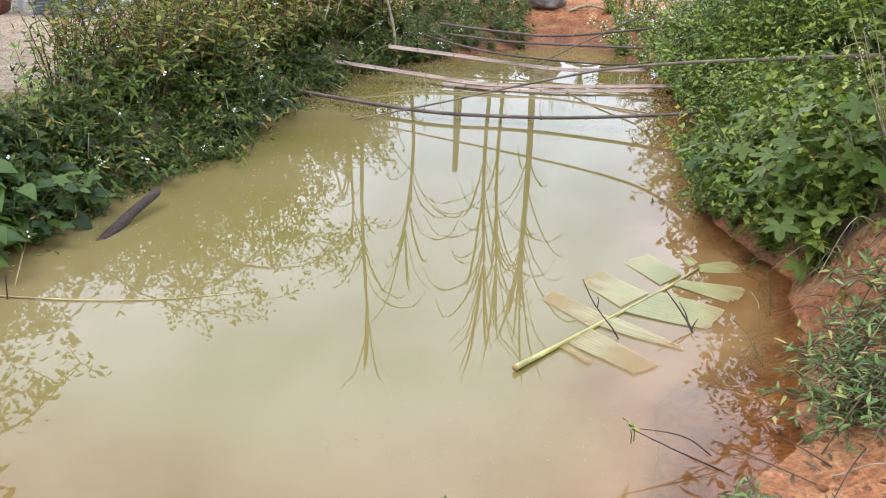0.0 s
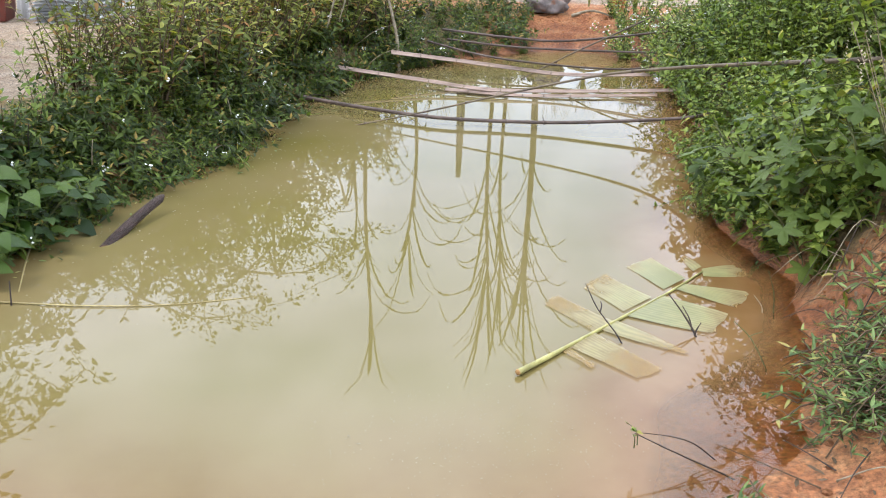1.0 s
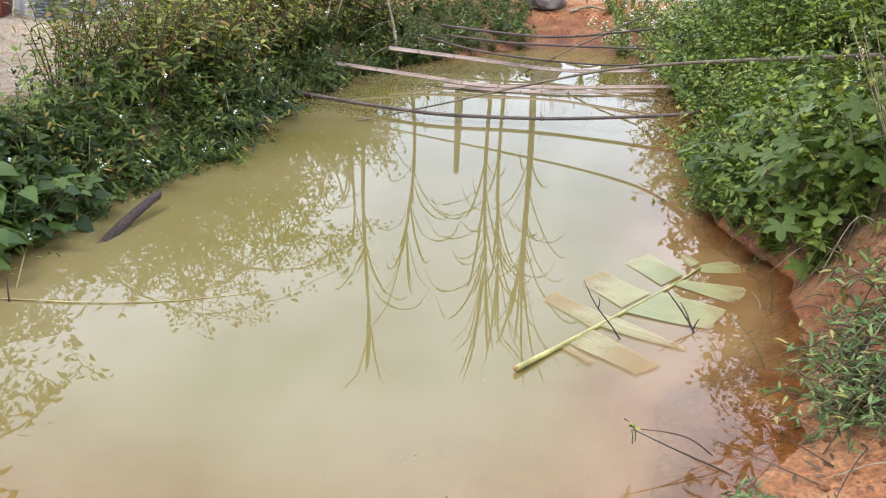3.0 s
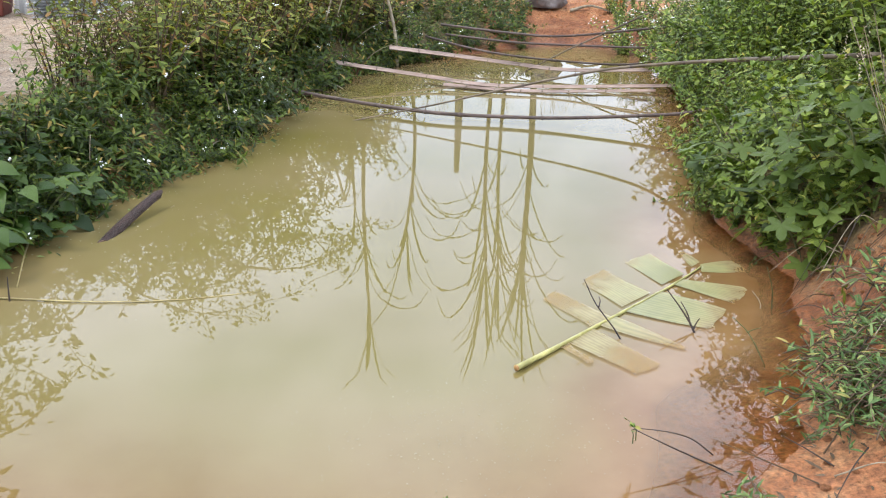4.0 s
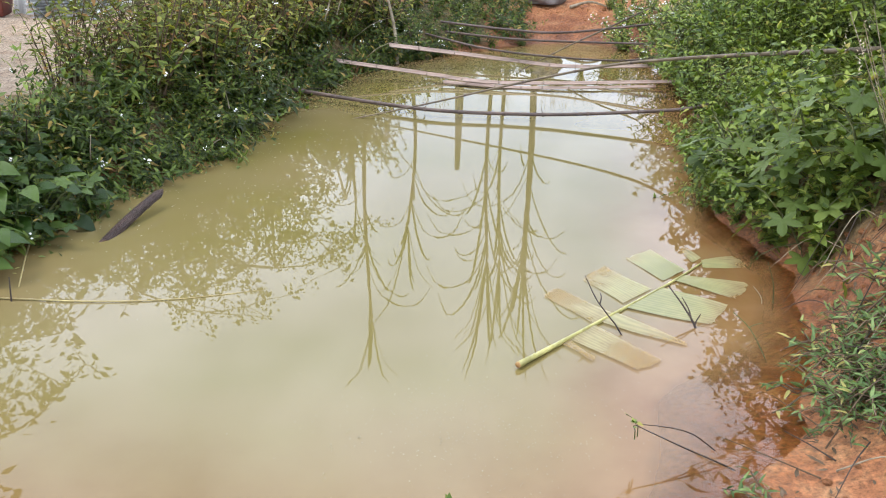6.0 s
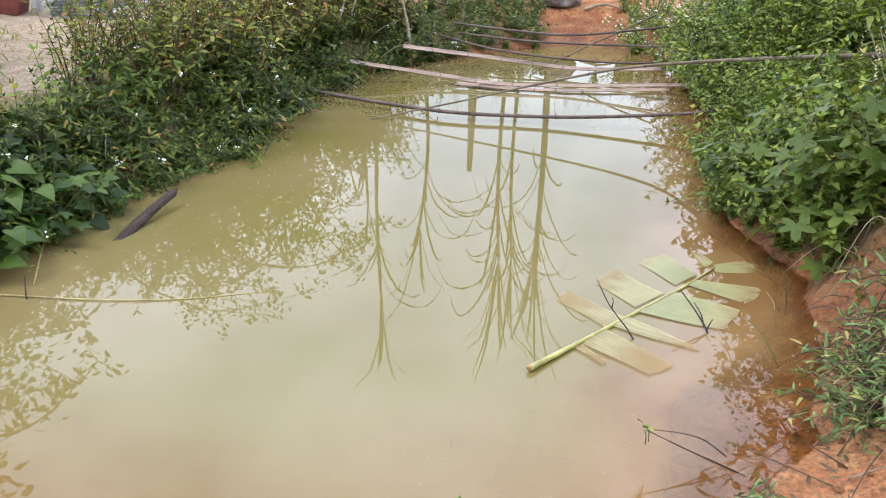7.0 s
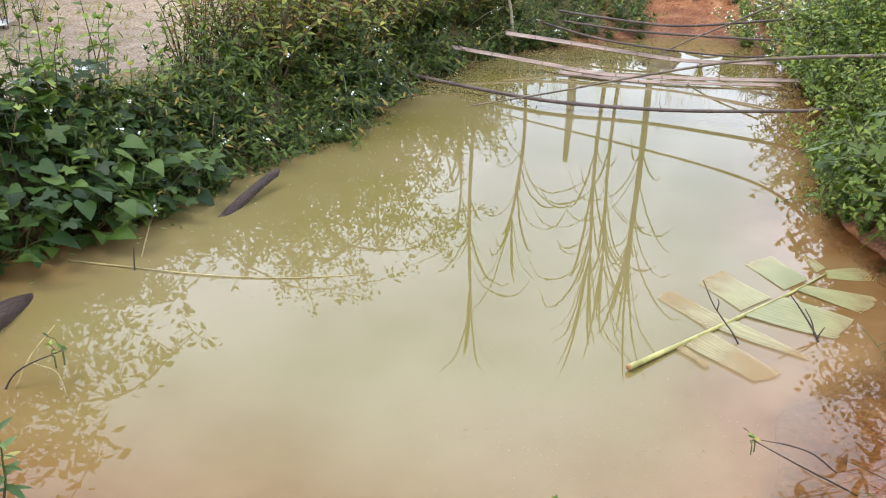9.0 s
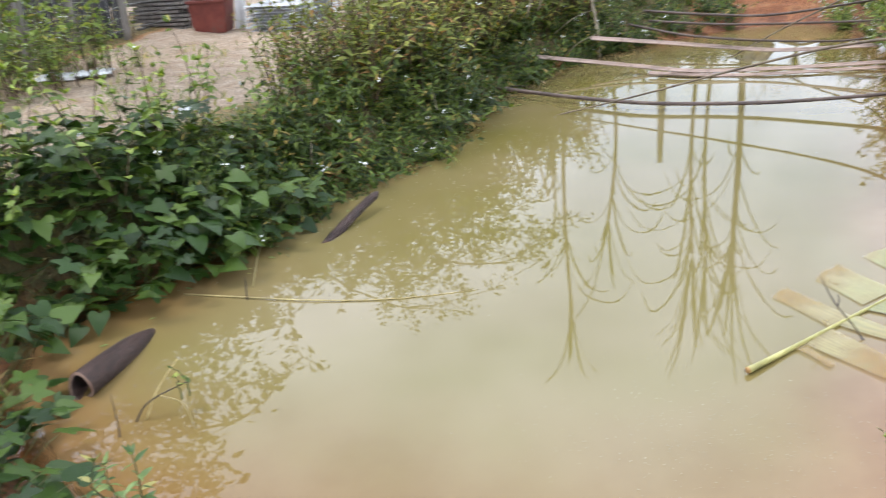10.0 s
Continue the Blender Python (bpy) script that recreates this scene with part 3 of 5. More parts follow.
# ---- plants ----
def herb_meshes(seed, h, stems, leaf_l, leaf_w, kind, leaf_m, stem_m, spread=0.5, pairs=9, flowers=0, bare=0.15, taper=0.5):
    """Meshes of one leafy plant: several leaning stems with opposite leaves, and little flower heads on some."""
    r = random.Random(seed)
    bs, bl, bf = Build(), Build(), Build()
    if kind == "lance":
        shapes = [lance_leaf(1, leaf_w / leaf_l, 0.3, d) for d in (0.12, 0.3, 0.5)]
    elif kind == "heart":
        shapes = [outline_leaf(HEART_HALF, 1, leaf_w / leaf_l, 0.15, d) for d in (0.12, 0.3, 0.45)]
    else:
        shapes = [outline_leaf(OVATE_HALF, 1, leaf_w / leaf_l, 0.2, d) for d in (0.12, 0.3, 0.45)]
    for s in range(stems):
        a = 2 * math.pi * (s + r.random()) / stems
        lean = spread * r.uniform(0.25, 1.0)
        ln = h * r.uniform(0.65, 1.08)
        base = Vector((math.cos(a), math.sin(a), 0)) * 0.05 * r.random()
        pts = []
        for i in range(6):
            t = i / 5
            out_by = lean * ln * (0.45 * t + 0.55 * t * t)
            pts.append(base + Vector((math.cos(a) * out_by + 0.02 * r.uniform(-1, 1) * t, math.sin(a) * out_by + 0.02 * r.uniform(-1, 1) * t,
                                      ln * t * (1 - 0.35 * lean * t) - 0.03 * (i == 0))))
        tube(bs, pts, [0.005 * (1 - 0.7 * i / 5) * (0.6 + h) for i in range(6)], 4, False)
        turn = r.random() * 6.28
        for k in range(pairs):
            t = bare + (1 - bare) * (k + r.uniform(0, 0.5)) / pairs
            u = min(t * 5, 4.999)
            i = int(u)
            at = pts[i].lerp(pts[i + 1], u - i)
            turn += 1.57 + r.uniform(-0.4, 0.4)
            size = leaf_l * (1 - taper * t) * r.uniform(0.7, 1.15)
            for side in (0, math.pi):
                if r.random() < 0.08:
                    continue
                v, f = shapes[r.randrange(3)]
                bl.add(v, f, leaf_pose(at, turn + side + r.uniform(-0.3, 0.3), r.uniform(-0.35, 0.6), r.uniform(-0.5, 0.5), size))
        for _ in range(4):
            v, f = shapes[0]
            bl.add(v, f, leaf_pose(pts[-1], r.random() * 6.28, r.uniform(0.5, 1.1), 0, leaf_l * 0.5))
        if r.random() < flowers:
            for _ in range(r.randint(2, 4)):
                c = pts[-1] + Vector((r.uniform(-0.03, 0.03), r.uniform(-0.03, 0.03), r.uniform(0.01, 0.05)))
                tube(bs, [pts[-1], c], 0.0012, 3, False)
                q = r.random() * 6.28
                tilt = Matrix.Rotation(r.uniform(-0.6, 0.6), 4, "X") @ Matrix.Rotation(q, 4, "Z")
                ring = [(0, 0, 0.003)]
                for j in range(10):
                    rr = 0.013 if j % 2 == 0 else 0.007
                    ring.append((rr * math.cos(j * 0.628), rr * math.sin(j * 0.628), 0.0))
                bf.add(ring, [(0, 1 + j, 1 + (j + 1) % 10) for j in range(10)], Matrix.Translation(c) @ tilt)
    ms = [("stalk", bs.mesh("stalk", stem_m)), ("foliage", bl.mesh("foliage", leaf_m))]
    if bf.n:
        ms.append(("blossom", bf.mesh("blossom", PETAL)))
    return ms


def plant(name, label, category, group, meshes, m):
    p = thing(name, label, category, group, m=m)
    for nm, me in meshes:
        tagged(part(nm, me, p), kind="stuff")
    return p


def lean_pose(x, y, z, yaw, toward, angle, s):
    """Stands a plant at a place, turned by yaw and leaning by an angle to a level direction."""
    axis = Vector((0, 0, 1)).cross(toward)
    return Matrix.Translation((x, y, z)) @ Matrix.Rotation(angle, 4, axis) @ Matrix.Rotation(yaw, 4, "Z") @ Matrix.Scale(s, 4)


def spots(seed, n, x0, x1, y0, y1, d0, d1, gap):
    """n places in a rectangle whose distance from the pond's edge lies in a range, none closer together than gap."""
    r = random.Random(seed)
    cand = [(r.uniform(x0, x1), r.uniform(y0, y1)) for _ in range(n * 60)]
    ds = shore_distance(np.array([c[0] for c in cand]), np.array([c[1] for c in cand]))
    got = []
    for (x, y), d in zip(cand, ds):
        if d0 <= d <= d1 and all((x - a) ** 2 + (y - b) ** 2 > gap * gap for a, b, _ in got):
            got.append((x, y, float(d)))
            if len(got) == n:
                break
    return got


def weed_top(y, d):
    """How high the weeds reach on the yard side: low near the path, taller along the far part of the bank."""
    return 0.72 + 0.2 * min(1, max(0, y - 4.4)) + 0.25 * min(1.5, max(0, y - 5.4)) - 0.45 * max(0, d - 0.5)


def sow(seed, places, variants, name, label, category, group, s0, s1, lean0=0.1, lean1=0.5, sink=0.02, tall=0.0):
    r = random.Random(seed)
    firsts = {}
    for x, y, d in places:
        k = r.randrange(len(variants))
        lean = lean1 + (lean0 - lean1) * min(1, max(0, d / 0.5))
        size, z = r.uniform(s0, s1), max(land_z(x, y), -0.02)
        if tall:
            size = min(size, max(0.2, (weed_top(y, d) - z) / tall) * r.uniform(0.8, 1.1))
        m = lean_pose(x, y, z - sink, r.random() * 6.28, toward_water(x, y), lean * r.uniform(0.5, 1.2), size)
        if k in firsts:
            copy_thing(firsts[k], m)
        else:
            firsts[k] = plant(name, label, category, group, variants[k], m)


def build_plants():
    herb = [herb_meshes(10 + k, 0.58, 7, 0.165, 0.050, "lance", HERB, STEM, 0.8, 9, 0.10) for k in range(5)]
    herb_plain = [herb_meshes(20 + k, 0.52, 7, 0.155, 0.062, "ovate" if k % 2 else "lance", HERB, STEM, 0.85, 9, 0.02) for k in range(4)]
    herb_bright = [herb_meshes(120 + k, 0.5, 7, 0.14, 0.062, "ovate" if k % 2 else "lance", HERB_RIGHT, STEM, 0.8, 8, 0.05) for k in range(3)]
    dry = [herb_meshes(30 + k, 0.95, 9, 0.10, 0.040, "ovate" if k % 2 else "lance", DRY_WEED, STEM_BROWN, 0.62, 11, 0.10, 0.2, 0.35) for k in range(5)]
    tall = [herb_meshes(40 + k, 0.85, 3, 0.15, 0.10, "ovate", HERB_RIGHT, STEM_BROWN, 0.4, 5, 0.1, 0.4) for k in range(3)]
    fine = [herb_meshes(50 + k, 0.85, 10, 0.125, 0.048, "lance", HERB_RIGHT, STEM, 0.7, 13, 0.04) for k in range(4)]
    ovate = [herb_meshes(60 + k, 0.9, 6, 0.205, 0.15, "heart", HERB_RIGHT, STEM, 0.65, 8, 0.0, 0.1, 0.45) for k in range(4)]
    ovate_s = [herb_meshes(70 + k, 0.8, 7, 0.165, 0.092, "ovate", HERB_RIGHT, STEM, 0.75, 9, 0.0, 0.1) for k in range(4)]
    flowery = [herb_meshes(80 + k, 0.6, 10, 0.075, 0.034, "lance", HERB_RIGHT, STEM, 0.7, 12, 0.7) for k in range(3)]
    lab = "leafy green bank weed with narrow leaves and small white flowers"
    sow(1, spots(1, 60, -4, 0.2, 4.0, 9.5, -0.02, 0.30, 0.17), herb, "flowering_weed", lab, "weed", "weeds on the pond bank", 0.6, 0.95, 0.2, 0.75, tall=0.6)
    sow(2, spots(2, 74, -4, 0.2, 3.9, 9.5, 0.0, 0.48, 0.14), herb_plain, "bank_weed", "dense green bank weed with lance-shaped leaves", "weed", "weeds on the pond bank", 0.5, 1.05, 0.1, 0.6, tall=0.55)
    sow(13, spots(13, 54, -4, 0.2, 3.9, 6.2, -0.17, 0.06, 0.10) + spots(113, 14, -4, 0.2, 6.2, 9.4, -0.10, 0.06, 0.16), herb, "flowering_weed", lab, "weed", "weeds on the pond bank", 0.45, 0.7, 0.6, 1.0)
    sow(3, spots(3, 64, -4, 0.3, 5.6, 9.6, 0.2, 1.0, 0.17), dry, "tall_weed", "tall brown-stemmed weed with yellowing sparse leaves", "weed", "tall weeds on the bank", 0.75, 1.15, 0.05, 0.2, tall=0.62)
    sow(4, spots(4, 21, -5, -1.8, 2.9, 5.0, 0.25, 1.0, 0.22), tall, "broadleaf_weed", "upright broad-leaved weed with bare lower stems", "weed", "tall weeds on the bank", 0.7, 1.05, 0.0, 0.15)
    sow(5, spots(5, 50, -5, -1.8, 1.9, 4.7, 0.2, 1.0, 0.16), herb_bright, "bank_weed", "bright green bank weed with oval and narrow leaves", "weed", "weeds on the pond bank", 0.42, 0.65, 0.1, 0.4, tall=0.6)
    sow(6, spots(6, 110, -7.5, -4.85, 5.8, 8.0, 1.2, 8, 0.15) + spots(106, 110, -9.5, -5.9, 7.6, 9.8, 1.2, 9, 0.18), flowery + tall, "yard_weed", "green weed at the edge of the sandy yard", "weed", "weeds by the yard", 0.5, 1.15, 0, 0)
    sow(7, spots(7, 92, -1.8, 0.9, 9.2, 11.6, 0.0, 1.2, 0.14), herb, "far_bank_weed", "dark green weed on the red far bank", "weed", "weeds on the far bank", 0.5, 0.9, 0.1, 0.5)
    sow(8, spots(8, 26, 1.45, 3.0, 7.9, 9.7, 0.0, 0.9, 0.17) + spots(108, 18, 1.85, 3.2, 9.7, 11.4, 0.0, 1.0, 0.17), flowery, "white_flower_bush", "small-leaved bush full of white flowers", "bush", "white flowering bushes", 0.7, 1.1, 0.1, 0.6)
    sow(9, spots(9, 40, 1.4, 3.8, 6.6, 8.4, 0.04, 1.1, 0.19), fine, "fine_leaved_bush", "bright green fine-leaved bush on the bank", "bush", "bushes on the bank", 0.7, 1.1, 0.1, 0.45)
    sow(14, spots(14, 34, 1.4, 3.4, 5.2, 6.7, 0.04, 1.0, 0.16), fine, "fine_leaved_bush", "bright green fine-leaved bush on the bank", "bush", "bushes on the bank", 0.45, 0.68, 0.1, 0.45)
    sow(10, spots(10, 34, 1.3, 3.0, 3.75, 4.7, 0.10, 1.0, 0.14) + spots(110, 8, 1.9, 3.4, 2.9, 3.75, 0.55, 1.4, 0.2), ovate, "heart_leaved_bush", "green bush with broad heart-shaped leaves", "bush", "bushes on the bank", 0.52, 0.76, 0.15, 0.5)
    sow(15, spots(15, 26, 1.3, 3.2, 4.6, 5.8, 0.06, 1.0, 0.15), ovate, "heart_leaved_bush", "green bush with broad heart-shaped leaves", "bush", "bushes on the bank", 0.42, 0.62, 0.15, 0.6)
    sow(16, spots(16, 34, -3.3, -1.6, 4.2, 6.0, 0.10, 0.55, 0.13), herb_plain, "bank_weed", "dense green bank weed with lance-shaped leaves", "weed", "weeds on the pond bank", 0.45, 0.75, 0.1, 0.5, tall=0.55)
    sow(11, spots(11, 44, 1.3, 3.0, 4.0, 6.4, 0.05, 0.55, 0.13), ovate_s, "broadleaf_bush", "green bush with oval leaves over the water", "bush", "bushes on the bank", 0.45, 0.75, 0.2, 0.7)
    sow(17, spots(17, 18, 1.2, 2.4, 4.4, 5.8, -0.04, 0.12, 0.13), ovate_s, "broadleaf_bush", "green bush with oval leaves over the water", "bush", "bushes on the bank", 0.38, 0.55, 0.5, 0.8)
    sow(12, spots(12, 30, 2.2, 5.5, 2.6, 9.0, 0.9, 3.5, 0.4), fine, "fine_leaved_bush", "bright green fine-leaved bush on the bank", "bush", "bushes on the bank", 1.0, 1.5, 0, 0.1)


build_plants()


def vine_plants():
    """Sweet-potato vines: low mounds of heart-shaped leaves on stalks, each leaf by itself."""
    shapes = []
    for k, d in enumerate((0.1, 0.25, 0.4)):
        b = Build()
        b.add(*outline_leaf(HEART_HALF, 1, 0.9, 0.12, d))
        shapes.append(b.mesh("leaf", HEART))
        b = Build()
        b.add(*palmate_leaf(0.8, 5, 0.55, 0.08, 20 + k))
        shapes.append(b.mesh("leaf", HEART))
    r = random.Random(77)
    places = spots(31, 24, -3.9, -1.9, 2.7, 4.5, 0.12, 0.95, 0.2)
    places += spots(32, 9, -3.0, -1.9, 3.3, 4.3, 0.0, 0.10, 0.14)
    places += [(-1.92, 1.78, 0.1), (-2.12, 1.98, 0.1), (-2.35, 2.2, 0.1), (-1.98, 1.6, 0.2), (-2.55, 2.4, 0.15)]
    for x, y, d in places:
        low = y < 2.4
        p = thing("sweet_potato_vine", "low mound of dark green heart-shaped vine leaves", "vine", "vines on the bank", m=pose(x, y, max(0, land_z(x, y)) - 0.01))
        bs = Build()
        tw = toward_water(x, y)
        for _ in range(20 if low else 42):
            a, rad = r.random() * 6.28, (0.26 if low else 0.36) * math.sqrt(r.random())
            tip = Vector((math.cos(a) * rad, math.sin(a) * rad, 0)) + tw * r.uniform(0.0, 0.14)
            gz_here = max(0.0, land_z(x + tip.x, y + tip.y)) - max(0, land_z(x, y))
            tip.z = gz_here + (r.uniform(0.05, 0.16) if low else r.uniform(0.06, 0.34) * (1.15 - rad))
            tube(bs, [Vector((tip.x * 0.4, tip.y * 0.4, min(0, gz_here))), Vector((tip.x * 0.8, tip.y * 0.8, tip.z * 0.7)), tip], [0.002, 0.0016, 0.0013], 4, False)
            head = math.atan2(tip.y, tip.x) - math.pi / 2 + r.uniform(-0.7, 0.7)
            part("leaf", shapes[r.randrange(6)], p, m=leaf_pose(tip, head + r.uniform(-0.6, 0.6), r.uniform(-0.45, 0.3), r.uniform(-0.5, 0.5), r.uniform(0.065, 0.125)))
        tagged(part("stalk", bs.mesh("stalk", STEM), p), kind="stuff")


vine_plants()


def lobed_plants():
    """Plants with big five-lobed leaves hanging over the right bank."""
    shapes = []
    for k in range(3):
        b = Build()
        b.add(*palmate_leaf(1.0, 5, 0.42, 0.18, k))
        shapes.append(b.mesh("leaf", LOBED))
    r = random.Random(5)
    for x, y, h, n in ((1.68, 3.95, 0.26, 8), (1.72, 4.2, 0.45, 11), (1.62, 4.45, 0.35, 9), (1.90, 3.85, 0.42, 9), (2.0, 3.6, 0.30, 7), (1.76, 4.05, 0.55, 12), (1.66, 4.9, 0.4, 9), (1.95, 3.75, 0.55, 10), (2.1, 3.55, 0.45, 8)):
        p = thing("lobed_leaf_plant", "upright plant with large five-lobed green leaves", "plant", "lobed plants on the bank", m=pose(x, y, land_z(x, y) - 0.02))
        tw = toward_water(x, y)
        bs = Build()
        pts = [Vector((0, 0, 0)), tw * 0.08 + Vector((0, 0, h * 0.5)), tw * 0.2 + Vector((0, 0, h))]
        tube(bs, spline(pts, 6), [0.008, 0.007, 0.006, 0.006, 0.005, 0.004], 5, False)
        for i in range(n):
            t = r.uniform(0.1, 1)
            at = pts[0].lerp(pts[2], t)
            a = math.atan2(tw.y, tw.x) + r.uniform(-1.9, 1.9)
            ln = r.uniform(0.10, 0.24)
            tip = at + Vector((math.cos(a) * ln, math.sin(a) * ln, r.uniform(-0.12, 0.08)))
            tube(bs, [at, at.lerp(tip, 0.5) + Vector((0, 0, 0.02)), tip], [0.003, 0.0025, 0.002], 4, False)
            part("leaf", shapes[r.randrange(3)], p, m=leaf_pose(tip, a - math.pi / 2 + r.uniform(-0.4, 0.4), r.uniform(-0.9, -0.1), r.uniform(-0.3, 0.3), r.uniform(0.075, 0.125)))
        part("stem", bs.mesh("stem", STEM), p)


lobed_plants()


def creeper_meshes(seed, n, reach, rise):
    """A trailing weed: thin brown runners with narrow leaves standing up from them."""
    r = random.Random(seed)
    bs, bl = Build(), Build()
    shapes = [lance_leaf(1, 0.21, 0.35, d) for d in (0.05, 0.2, 0.4)]
    for s in range(n):
        a = r.random() * 6.28
        pts = [Vector((0, 0, 0.0))]
        for i in range(5):
            a += r.uniform(-0.5, 0.5)
            q = pts[-1] + Vector((math.cos(a), math.sin(a), 0)) * reach / 5
            q.z = r.uniform(0.0, rise)
            pts.append(q)
        tube(bs, pts, 0.0028, 4, False)
        for i in range(1, 6):
            for _ in range(r.randint(1, 3)):
                v, f = shapes[r.randrange(3)]
                bl.add(v, f, leaf_pose(pts[i].lerp(pts[i - 1], r.random() * 0.6), r.random() * 6.28, r.uniform(-0.1, 0.9), r.uniform(-0.5, 0.5), r.uniform(0.035, 0.07)))
    return [("runner", bs.mesh("runner", STEM_BROWN)), ("foliage", bl.mesh("foliage", CREEPER))]


dense_creepers = [creeper_meshes(90 + k, 18, 0.26, 0.07) for k in range(3)]
thin_creepers = [creeper_meshes(95 + k, 3, 0.26, 0.03) for k in range(3)]
sow(21, spots(21, 36, 1.3, 2.3, 2.4, 2.95, 0.12, 0.75, 0.085), dense_creepers, "creeping_weed", "tangled creeping weed with narrow leaves on clay", "weed", "creepers on the clay bank", 0.75, 1.05, 0.1, 0.3, 0.0)
sow(22, spots(22, 9, 0.75, 1.9, 1.9, 3.2, 0.0, 0.5, 0.2), thin_creepers, "trailing_weed", "sparse trailing weed on bare wet clay", "weed", "creepers on the clay bank", 0.7, 1.0, 0, 0, 0.0)
sow(23, spots(23, 8, -3.0, -1.2, 1.2, 2.4, 0.0, 0.6, 0.2), thin_creepers, "trailing_weed", "sparse trailing weed on bare wet clay", "weed", "creepers on the clay bank", 0.8, 1.1, 0, 0, 0.0)

# single plants standing at the near edge
near_herb = herb_meshes(140, 0.36, 3, 0.085, 0.026, "lance", CREEPER, STEM, 0.25, 9, 0, 0.25)
plant("edge_weed", "slim weed with narrow grey-green leaves at the edge", "weed", "", near_herb, pose(-1.42, 1.78, 0.0))
tuft = herb_meshes(141, 0.16, 3, 0.06, 0.035, "ovate", HERB_RIGHT, STEM, 0.5, 3, 0, 0.3)
plant("water_seedling", "small light green seedling rising from shallow water", "weed", "", tuft, pose(0.0, 1.93, -0.03))


def grass_clump(x, y, h, n, seed):
    r = random.Random(seed)
    b, s = Build(), Build()
    for _ in range(n):
        a, reach = r.random() * 6.28, r.uniform(0.1, 0.45) * h
        ln = h * r.uniform(0.7, 1.1)
        pts = [Vector((math.cos(a) * reach * t * t, math.sin(a) * reach * t * t, ln * (t - 0.22 * t ** 3))) for t in (0, 0.35, 0.7, 1)]
        side = Vector((-math.sin(a), math.cos(a), 0)) * 0.006
        v = []
        for i, q in enumerate(pts):
            w = side * (1 - i / 3.2)
            v += [tuple(q - w), tuple(q + w)]
        b.add(v, [(2 * i, 2 * i + 1, 2 * i + 3, 2 * i + 2) for i in range(3)])
        if r.random() < 0.3:
            tip = pts[-1] + Vector((0, 0, 0.16))
            tube(s, [pts[1], tip], 0.002, 3, False)
            for j in range(14):
                q = tip - Vector((0, 0, 0.012 * j))
                v2, f2 = lance_leaf(0.016, 0.006, 0.2, 0.1, 3)
                s.add(v2, f2, leaf_pose(q, r.random() * 6.28, 0.7))
    g = thing("grass_clump", "tall yellow-green grass with seed heads on the bank", "grass", "grass on the bank", m=pose(x, y, land_z(x, y) - 0.02))
    tagged(part("blade", b.mesh("blade", GRASS), g), kind="stuff")
    if s.n:
        tagged(part("seed_head", s.mesh("seed_head", DRY_STALK), g), kind="stuff")


for k, (x, y, h) in enumerate(((1.84, 3.5, 0.85), (2.0, 3.4, 1.1), (2.3, 3.9, 1.2), (2.35, 3.1, 1.0), (0.6, 11.4, 0.6), (1.3, 11.8, 0.7), (2.2, 11.2, 0.7), (1.7, 11.6, 0.6), (-0.2, 11.6, 0.7))):
    grass_clump(x, y, h, 46, 300 + k)


# ---- trees and canes that stand round the pond and mirror in it ----
def broadleaf_tree(x, y, h, crown_r, crown_low, leaf, n, seed, label, lean=(0, 0)):
    r = random.Random(seed)
    z = land_z(x, y)
    t = thing("tree", label, "tree", "trees round the pond", m=pose(x, y, z - 0.05))
    bt, bl = Build(), Build()
    trunk = spline([(0, 0, 0), (0.1 + lean[0] * 0.2, 0.05, h * 0.3), (lean[0] * 0.6, lean[1] * 0.6, h * 0.6), (lean[0], lean[1], h * 0.95)], 9)
    tube(bt, trunk, [0.11 * (1 - 0.85 * i / 8) * h / 5 for i in range(9)], 8)
    v, f = lance_leaf(1, 0.5, 0.25, 0.25, 3)
    twigs = []
    for k in range(16):
        i = r.randint(3, 8)
        a = k * 2.4 + r.uniform(-0.4, 0.4)
        reach = crown_r * r.uniform(0.55, 1.05)
        p0 = Vector(trunk[i])
        p2 = Vector((lean[0] * 0.7 + math.cos(a) * reach, lean[1] * 0.7 + math.sin(a) * reach, r.uniform(crown_low, h)))
        p1 = p0.lerp(p2, 0.5) + Vector((0, 0, 0.25))
        limb = [Vector(q) for q in spline([p0, p1, p2], 7)]
        tube(bt, limb, [0.017 * (1 - 0.75 * j / 6) for j in range(7)], 5, False)
        for j in range(2, 7):
            for _ in range(3):
                q = limb[j] + Vector((r.gauss(0, 0.3), r.gauss(0, 0.3), r.gauss(-0.05, 0.22)))
                tube(bt, [limb[j], q], [0.008, 0.003], 3, False)
                twigs.append((limb[j], q))
    for _ in range(n):
        a, q = twigs[r.randrange(len(twigs))]
        at = a.lerp(q, r.uniform(0.35, 1.1)) + Vector((r.gauss(0, 0.07), r.gauss(0, 0.07), r.gauss(0, 0.07)))
        bl.add(v, f, leaf_pose(at, r.random() * 6.28, r.uniform(-0.9, 0.5), r.uniform(-0.6, 0.6), leaf * r.uniform(0.7, 1.2)))
    part("trunk", bt.mesh("trunk", BARK), t)
    tagged(part("crown", bl.mesh("crown", TREE), t), kind="stuff")


